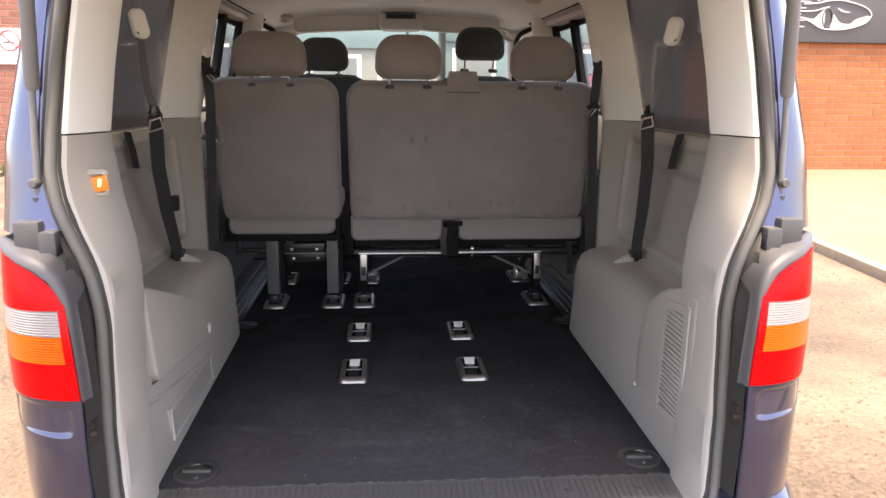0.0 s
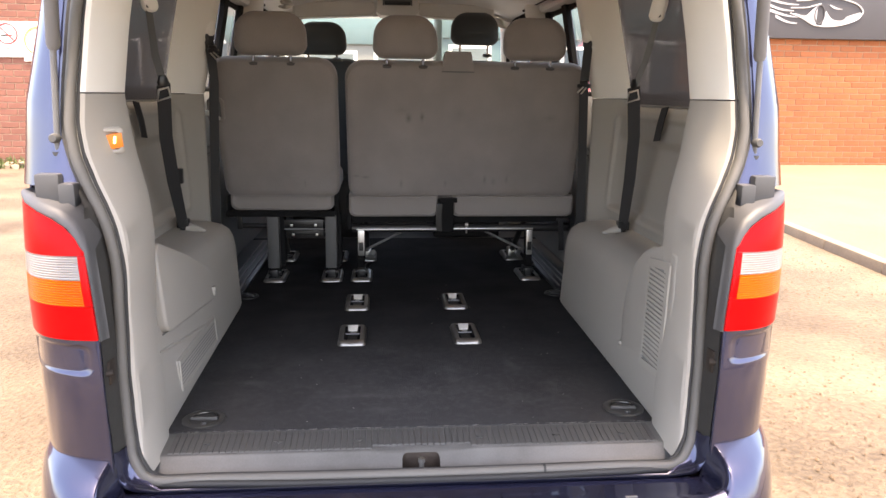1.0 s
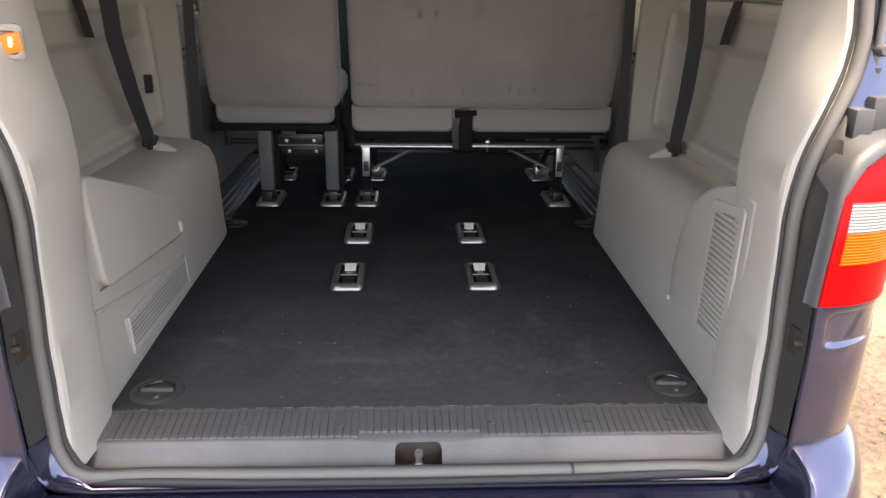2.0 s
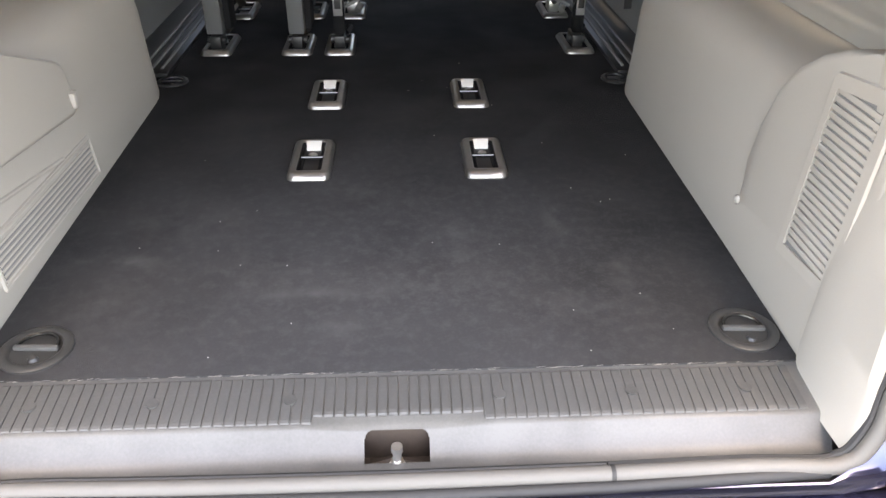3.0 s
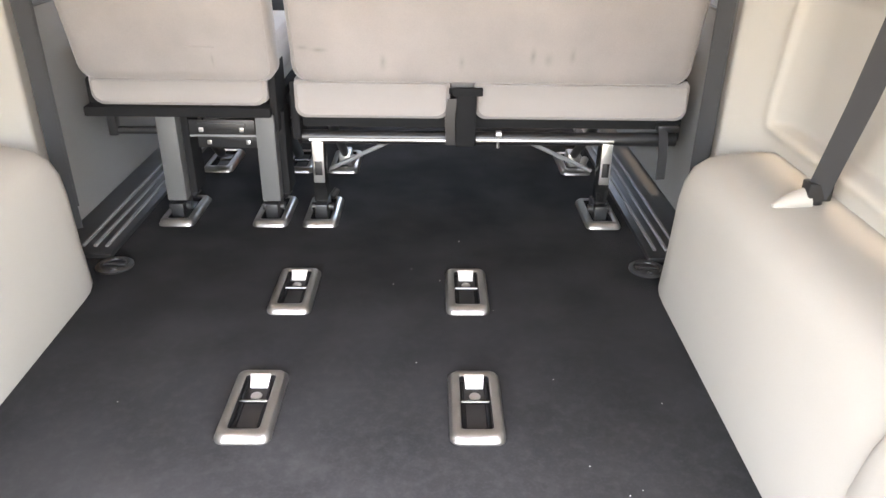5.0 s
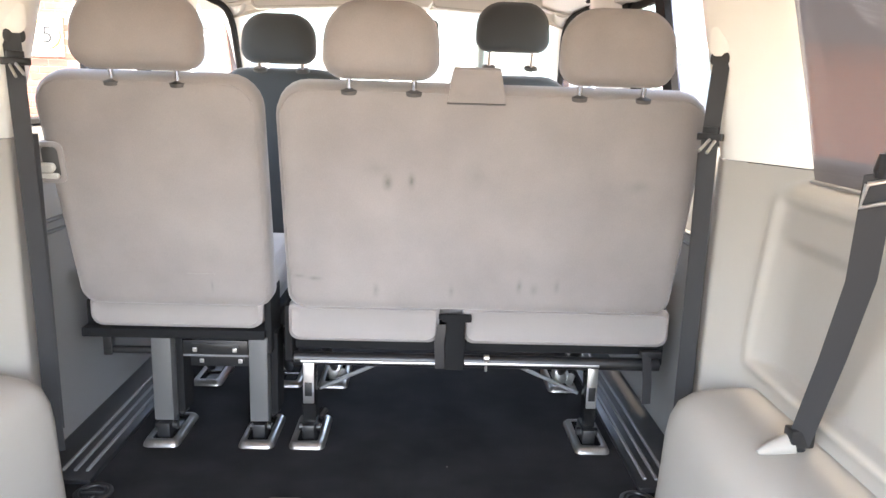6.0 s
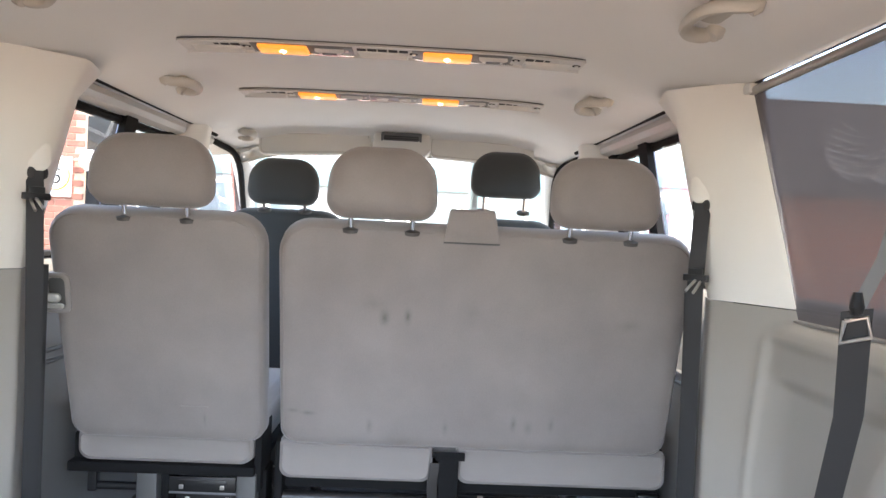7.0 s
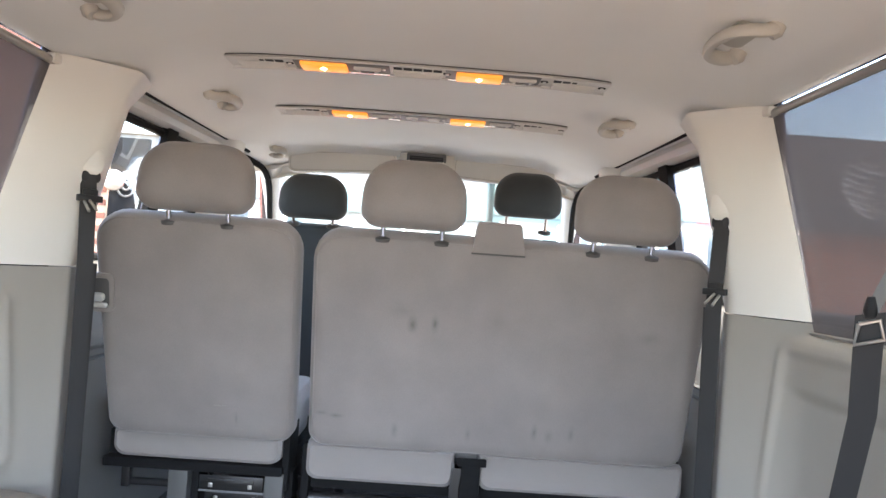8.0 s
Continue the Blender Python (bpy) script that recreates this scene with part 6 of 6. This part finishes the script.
def quarter_belt(s, by, bz, ay):
    b = thing("seat_belt", (s * 0.8, 0.8, 0.95), "dark seat belt hanging from the roof to the wheel arch", "seat belt", "rear seat belts")
    g = Vector((s * 0.785, 0.565, 1.875))
    k = Vector((s * 0.745, by, bz))
    a = Vector((s * 0.815, ay, 0.962))
    side = Vector((0.8, -0.5 * s, 0.2))
    part("webbing", ribbon([k + Vector((0, 0, 0.03)), k * 0.72 + a * 0.28 + Vector((s * 0.012, -0.006, 0)), k * 0.4 + a * 0.6 + Vector((s * 0.012, 0, 0)), a], 0.042, [side, side, side, Vector((0.6, -0.8 * s, 0.1))]), M_BELT, b)
    e = Vector((s * 0.800, 0.690 if s < 0 else 0.660, 1.728))
    part("upper_guide", pad(rounded(0.050, 0.088, 0.022), [(-0.016, 0.016), (-0.014, 0.006), (-0.006, 0.0), (0.008, 0.002), (0.012, 0.010)], Matrix.Translation(e) @ pose(0, 0, 0, -6, s * 10, -s * 38)), M_CREAM, b, "pale upper belt guide")
    part("webbing", ribbon([k + Vector((0, 0, 0.03)), k * 0.6 + e * 0.4 + Vector((s * 0.006, -0.004, 0)), e + Vector((0, 0, -0.022))], 0.022, [side, side, Vector((0.6, -0.8 * s, 0.1))]), M_DARK, b, "dark grey upper run of webbing")
    part("guide_slot", pad(rounded(0.030, 0.014, 0.006), [(0.004, 0.0), (-0.0175, 0.002)], Matrix.Translation(e + Vector((0, 0, -0.026))) @ pose(0, 0, 0, -6, s * 10, -s * 38)), M_VENT, b, "dark slot")
    part("guide_strap", ribbon([e + Vector((0, 0, 0.03)), e + Vector((s * 0.004, -0.01, 0.10)), g + Vector((0, 0, -0.01))], 0.016, Vector((0.6, -0.8 * s, 0))), M_GREYPL, b, "narrow grey strap")
    part("roof_guide", pad(rounded(0.06, 0.05, 0.015), [(-0.010, 0.008), (-0.008, 0.0), (0.008, 0.0), (0.010, 0.008)], Matrix.Translation(g) @ pose(0, 0, 0, 0, s * 8, s * 80)), M_BLACK, b, "dark belt guide")
    u = side.normalized()
    rim = [k + u * p + Vector((0, 0, q)) for p, q in ((-0.015, 0.016), (0.014, 0.018), (0.020, -0.012), (-0.020, -0.016), (-0.015, 0.016))]
    part("tongue", tube(rim, 0.0036, 8), M_STEEL, b, "bright steel belt tongue")
    part("tongue_grip", tube([k + Vector((0, 0, 0.024)), k + Vector((0, 0, 0.034)), k + Vector((0, 0, 0.056))], [0.014, 0.021, 0.012], 12, squash=0.5), M_BLACK, b, "black grip")
    part("anchor_cover", tube([(s * 0.735, ay - 0.012, 0.949), (s * 0.765, ay - 0.006, 0.954), (s * 0.80, ay, 0.960)], [0.004, 0.014, 0.021], 14, squash=0.8), M_TRIM, b, "grey anchor cover")
    part("anchor_bolt", merge(tube([a + Vector((0, 0, -0.015)), a + Vector((0, 0.0, 0.02))], 0.014, 12), box(-0.022, 0.022, -0.016, 0.016, -0.004, 0.03, 0.005, m=Matrix.Translation(a))), M_BLACK, b, "black anchor")
    part("spare_strap", ribbon([(s * 0.862, 0.70, 1.415), (s * 0.855, 0.715, 1.36), (s * 0.857, 0.745, 1.30)], 0.058, (0, 1, -0.1)), M_BELT, b, "short black strap")


quarter_belt(-1, 0.60, 1.44, 0.99)
quarter_belt(1, 0.69, 1.45, 0.92)


def pillar_belt(s, tz):
    b = thing("seat_belt", (s * 0.78, 1.4, 0.7), "dark seat belt on the centre pillar beside the seats", "seat belt", "second row seat belts")
    flat = Vector((0.9, -0.4 * s, 0))
    part("webbing", ribbon([(s * 0.768, 1.345, 1.664), (s * 0.763, 1.341, 1.62), (s * 0.757, 1.333, 1.56), (s * 0.752, 1.328, 1.485), (s * 0.765, 1.36, 1.35), (s * 0.785, 1.41, 1.1), (s * 0.80, 1.44, 0.8), (s * 0.80, 1.45, 0.64)], 0.036, flat), M_BELT, b)
    part("webbing", ribbon([(s * 0.768, 1.385, 1.45), (s * 0.785, 1.42, 1.2), (s * 0.80, 1.455, 0.7)], 0.036, flat), M_BELT, b)
    part("tongue", merge(box(-0.03, 0.03, -0.006, 0.006, -0.008, 0.008, 0.003, m=pose(s * 0.75, 1.322, tz, 0, 0, -s * 50)), box(-0.018, 0.018, -0.004, 0.004, 0.0, 0.022, 0.003, m=pose(s * 0.75, 1.322, tz, 0, 0, -s * 50))), M_BLACK, b, "black tongue grip")
    part("tongue_blade", merge(tube([(s * 0.745, 1.312, tz - 0.005), (s * 0.715, 1.287, tz - 0.028)], 0.0035, 6), tube([(s * 0.755, 1.307, tz - 0.008), (s * 0.728, 1.277, tz - 0.032)], 0.0035, 6)), M_STEEL, b, "bright steel tongue")


pillar_belt(-1, 1.605)
pillar_belt(1, 1.49)

# ---- beyond the van ----
right_wall = brick_wall("wall_brick_right", 5.9, 24.0, 2.62, lambda x, z: 7.4 < x < 11.2, "sunlit orange-red brick wall under a charcoal sign board")
M_SIGNGREY = material("faded_white_sign_paint", (0.40, 0.39, 0.385), 0.6, var=0.1, bump=0.02)
board = thing("sign_board", (12, 12.9, 3.5), "charcoal sign board with a white drawing of a car", "sign")
part("board", box(5.9, 24.0, 12.90, 13.2, 2.62, 4.36, 0.01), M_BOARD, board)
part("edge_strip", box(6.05, 6.085, 12.89, 12.9, 2.75, 4.1, 0), M_WHITE, board)
for k in range(9):
    z = 2.96 + 0.118 * k
    c = 8.02 - 0.56 * math.sqrt(max(0.05, 1 - ((k - 4) / 4.6) ** 2))
    e = 8.20 + 0.10 * math.sin(k * 2.1)
    part("stripe", sheet([[(c + (e - c) * t, 12.888, z + 0.05 * (1 - t) - 0.07 * math.sin(math.pi * t * 0.7) + dz * (1 - 0.7 * t)) for t in arange(0, 1, 8)] for dz in (0.0, 0.058)], 0.004), M_SIGNGREY, board)


def drawn_line(pts, w):
    return tube([(x, 12.885, z) for x, z in [(p.x, p.z) for p in smooth_line([(a, 0, b) for a, b in pts], 5)]], w * 0.6, 6)


def drawn_patch(low, high):
    """A painted patch between a lower and an upper line of the drawing."""
    a = [(p.x, 12.888, p.z) for p in smooth_line([(x, 0, z) for x, z in low], 4)]
    b = [(p.x, 12.888, p.z) for p in smooth_line([(x, 0, z) for x, z in high], 4)]
    return sheet([a, b], 0.004)


part("car_outline", merge(
    drawn_line([(8.04, 3.10), (8.30, 3.01), (8.53, 2.89), (8.80, 2.86), (9.12, 2.89), (9.43, 2.99), (9.54, 3.10), (9.55, 3.18), (9.43, 3.29), (9.18, 3.37), (8.90, 3.42), (8.66, 3.41), (8.43, 3.36), (8.15, 3.34)], 0.026),
    drawn_line([(8.30, 3.48), (8.53, 3.52), (8.79, 3.49)], 0.018), drawn_line([(8.32, 3.47), (8.46, 3.40)], 0.018),
    drawn_line([(8.04, 3.20), (8.36, 3.21), (8.52, 3.25), (8.67, 3.29)], 0.022)), M_SIGNGREY, board, "white line drawing of a car")
part("car_nose", drawn_patch([(8.72, 2.88), (8.95, 2.88), (9.15, 2.91), (9.43, 3.00), (9.53, 3.12)], [(8.78, 3.16), (8.93, 3.00), (9.14, 2.98), (9.24, 3.06), (9.50, 3.14)]), M_SIGNGREY, board, "white painted nose of the car")
part("car_flank", drawn_patch([(8.10, 3.06), (8.36, 2.98), (8.54, 2.91), (8.60, 2.90)], [(8.14, 3.10), (8.36, 3.06), (8.48, 3.16), (8.60, 3.27)]), M_SIGNGREY, board, "white painted flank of the car")
part("car_wheel", tube([(8.655 + 0.10 * math.cos(a), 12.882, 3.085 + 0.175 * math.sin(a)) for a in [2 * math.pi * k / 20 for k in range(21)]], 0.012, 6, caps=False), M_BOARD, board, "dark ring of the wheel")
part("car_lamp", drawn_patch([(8.84, 3.27), (8.96, 3.20), (9.12, 3.19)], [(8.86, 3.28), (8.98, 3.23), (9.11, 3.20)]), M_SIGNGREY, board)
part("lettering", merge(*[box(x, x + 0.09, 12.884, 12.895, 3.61, 3.97, 0.01) for x in [9.80 + 0.26 * k for k in range(12)]]), M_SIGNGREY, board, "white plain bars")

left_wall = brick_wall("wall_brick_left", -20.0, -5.9, 5.6, lambda x, z: -8.6 < x and z < 4.2, "pinkish red brick wall ending in a pier", mat=M_BRICK_PINK)


def text_on(name, body, x, y, z, size, mat, parent):
    c = bpy.data.curves.new(name, "FONT")
    c.body, c.size, c.extrude, c.align_x = body, size, 0.001, "CENTER"
    ob = new(name, c)
    c.materials.append(mat)
    ob.parent = parent
    ob.matrix_basis = pose(x - ORIGIN[parent].x, y - ORIGIN[parent].y, z - ORIGIN[parent].z, 90, 0, 0)
    return ob


M_SIGNRED = material("sign_red", (0.55, 0.03, 0.03), 0.5, var=0.05, bump=0)
M_SIGNYEL = material("sign_yellow", (0.75, 0.45, 0.06), 0.5, var=0.05, bump=0)
ns = thing("no_smoking_sign", (-6.95, 12.98, 2.3), "white no smoking sign screwed to the brick wall", "sign")
part("plate", box(-7.22, -6.72, 12.965, 12.995, 2.02, 2.66, 0.004), M_WHITE, ns)
part("red_ring", tube([(-6.97 + 0.18 * math.cos(a), 12.96, 2.44 + 0.18 * math.sin(a)) for a in [2 * math.pi * k / 28 for k in range(29)]], 0.014, 6, caps=False), M_SIGNRED, ns)
part("red_bar", tube([(-7.09, 12.958, 2.56), (-6.85, 12.958, 2.32)], 0.013, 6), M_SIGNRED, ns)
part("cigarette", merge(box(-7.08, -6.88, 12.955, 12.963, 2.40, 2.425, 0), tube([(x, 12.96, z) for x, z in ((-6.9, 2.44), (-6.88, 2.48), (-6.92, 2.51), (-6.9, 2.54))], 0.006, 5)), M_BLACK, ns)
text_on("lettering", "NO SMOKING", -6.97, 12.962, 2.145, 0.075, M_SIGNRED, ns)
part("small_print", box(-7.16, -6.78, 12.96, 12.964, 2.085, 2.10, 0), M_GREYPL, ns)
sp = thing("speed_sign", (-6.42, 12.98, 2.3), "white sign with a yellow ring and a black five", "sign")
part("plate", box(-6.71, -6.14, 12.965, 12.995, 1.95, 2.66, 0.004), M_WHITE, sp)
part("yellow_ring", tube([(-6.42 + 0.25 * math.cos(a), 12.96, 2.32 + 0.25 * math.sin(a)) for a in [2 * math.pi * k / 28 for k in range(29)]], 0.03, 6, caps=False, squash=0.3), M_SIGNYEL, sp)
text_on("lettering", "5", -6.40, 12.955, 2.18, 0.4, M_BLACK, sp)

bn = thing("pier_banner", (-5.6, 13.0, 2.8), "black panel with a pale emblem beside the brick pier", "banner")
part("banner_panel", box(-5.86, -5.2, 12.9, 13.02, 0.9, 3.4, 0.01), M_FRAME, bn)
part("emblem", merge(*[tube([(-5.55 + r * math.cos(a), 12.89, 2.55 + 1.3 * r * math.sin(a)) for a in [2 * math.pi * k / 20 for k in range(21)]], 0.02, 6, caps=False) for r in (0.08, 0.17)]), M_GREYPL, bn)
mr = thing("convex_mirror", (-5.8, 12.6, 2.6), "round mirror on a bracket at the brick pier", "mirror")
part("mirror_bracket", tube([(-6.1, 12.98, 2.62), (-5.75, 12.75, 2.62)], 0.025, 8), M_STEEL, mr)
part("mirror_dish", tube([(-5.72, 12.75, 2.6), (-5.70, 12.70, 2.6), (-5.69, 12.66, 2.6)], [0.19, 0.18, 0.07], 24), M_STEEL, mr)

# weeds and rubble at the foot of the left wall
bmw, bms = bmesh.new(), bmesh.new()
rw = random.Random(12)
wv, wf = [], []
for k in range(700):
    x, y = rw.uniform(-9.5, -5.9), 12.95 - abs(rw.gauss(0, 0.22))
    h, a = rw.uniform(0.06, 0.26), rw.uniform(0, 6.28)
    i = len(wv)
    dx, dy = 0.02 * math.cos(a), 0.02 * math.sin(a)
    wv += [(x - dx, y - dy, 0), (x + dx, y + dy, 0), (x + rw.uniform(-0.1, 0.1), y + rw.uniform(-0.1, 0.05), h)]
    wf.append((i, i + 1, i + 2))
me = bpy.data.meshes.new("weeds")
me.from_pydata(wv, [], wf)
me.materials.append(M_LEAF)
tagged(new("weeds", me), "dry weeds along the foot of the brick wall", "weeds", "", "stuff")
rub = bmesh.new()
for k in range(70):
    x, y, r = rw.uniform(-9.5, -5.9), 12.9 - abs(rw.gauss(0, 0.3)), rw.uniform(0.03, 0.11)
    b = bmesh.new()
    bmesh.ops.create_icosphere(b, subdivisions=1, radius=r)
    for v in b.verts:
        v.co = Vector((x, y, r * 0.3)) + v.co * rw.uniform(0.7, 1.2)
    rub = merge(rub, b)
tagged(part("rubble", rub, M_STONE), "pale loose rubble along the wall", "rubble", "", "stuff")


def street_building(x0, x1, y, h, wall_mat, panes, label):
    b = thing("building", ((x0 + x1) / 2, y, 0), label, "building", "far buildings")
    part("wall", box(x0, x1, y, y + 6, 0, h, 0.03), wall_mat, b)
    part("roof_edge", box(x0 - 0.15, x1 + 0.15, y - 0.2, y + 6.2, h, h + 0.25, 0.03), M_WHITE, b)
    part("fascia", box(x0, x1, y - 0.08, y, h * 0.62, h * 0.78, 0.01), M_TEAL, b)
    n = panes
    for k in range(n):
        a = x0 + (x1 - x0) * (k + 0.12) / n
        c = x0 + (x1 - x0) * (k + 0.88) / n
        w = part("window", box(a, c, y - 0.05, y + 0.02, 0.35, h * 0.58, 0.01), M_WHITE, b)
        part("pane", box(a + 0.12, c - 0.12, y - 0.07, y - 0.04, 0.5, h * 0.56, 0.0), M_GLAZING, w)
    return b


street_building(-4.6, 1.5, 21.0, 4.6, M_RENDER, 3, "pale rendered shop front across the yard")
street_building(1.9, 7.5, 23.0, 5.2, M_TEAL, 3, "pale teal workshop front across the yard")
street_building(-14.0, -5.0, 30.0, 6.0, M_RENDER, 4, "pale rendered building far behind the pier")
street_building(8.0, 20.0, 30.0, 6.5, M_RENDER, 4, "pale rendered building behind the sign wall")
# Unseen wall, added only to close off the low sky behind.
piece("unseen_back_wall", box(-40, 40, -20.3, -20.0, 0, 2.2, 0.02), M_RENDER, "unseen pale wall added to close the yard behind", "wall", "structure")


def parked_car(x, y, ang, paint, label):
    c = thing("parked_car", (x, y, 0), label, "car", "parked cars")
    m = pose(x, y, 0, 0, 0, ang)
    side = [(-2.1, 0.35), (-2.15, 0.75), (-2.0, 0.92), (-1.15, 1.0), (-0.55, 1.42), (0.75, 1.46), (1.45, 1.05), (2.05, 0.95), (2.15, 0.6), (2.1, 0.35)]
    body = prism(side, (-0.85, 0.85), lambda a, b, d: m @ Vector((d * (1 - 0.12 * max(0, b - 0.9) / 0.5), a, b)))
    bmesh.ops.bevel(body, geom=body.edges[:], offset=0.06, segments=2, profile=0.5, affect="EDGES", clamp_overlap=True)
    part("body", body, paint, c)
    part("glasshouse", prism([(-1.02, 1.03), (-0.52, 1.36), (0.70, 1.39), (1.28, 1.06)], (-0.83, 0.83), lambda a, b, d: m @ Vector((d * 0.985, a, b))), M_GLAZING, c)
    part("windscreen", box(-0.62, 0.62, -0.02, 0.02, -0.24, 0.24, 0.01, m=m @ pose(0, -0.86, 1.22, -54, 0, 0)), M_GLAZING, c)
    for sx2 in (-1, 1):
        part("headlight", box(sx2 * 0.62 - 0.16, sx2 * 0.62 + 0.16, -2.17, -2.09, 0.68, 0.82, 0.03, m=m), M_WHITE, c)
        for a in (-1.3, 1.3):
            w = part("wheel", tube([m @ Vector((sx2 * 0.72, a, 0.32)), m @ Vector((sx2 * 0.88, a, 0.32))], 0.2, 20), M_STEEL, c)
            part("tyre", tube([m @ Vector((sx2 * 0.70, a, 0.32)), m @ Vector((sx2 * 0.87, a, 0.32))], 0.32, 24), M_RUBBER, w)
    return c


parked_car(-1.6, 10.2, 25, M_REDCAR, "red parked car facing the van")
parked_car(2.6, 12.0, -20, M_WHITECAR, "white parked car across the yard")
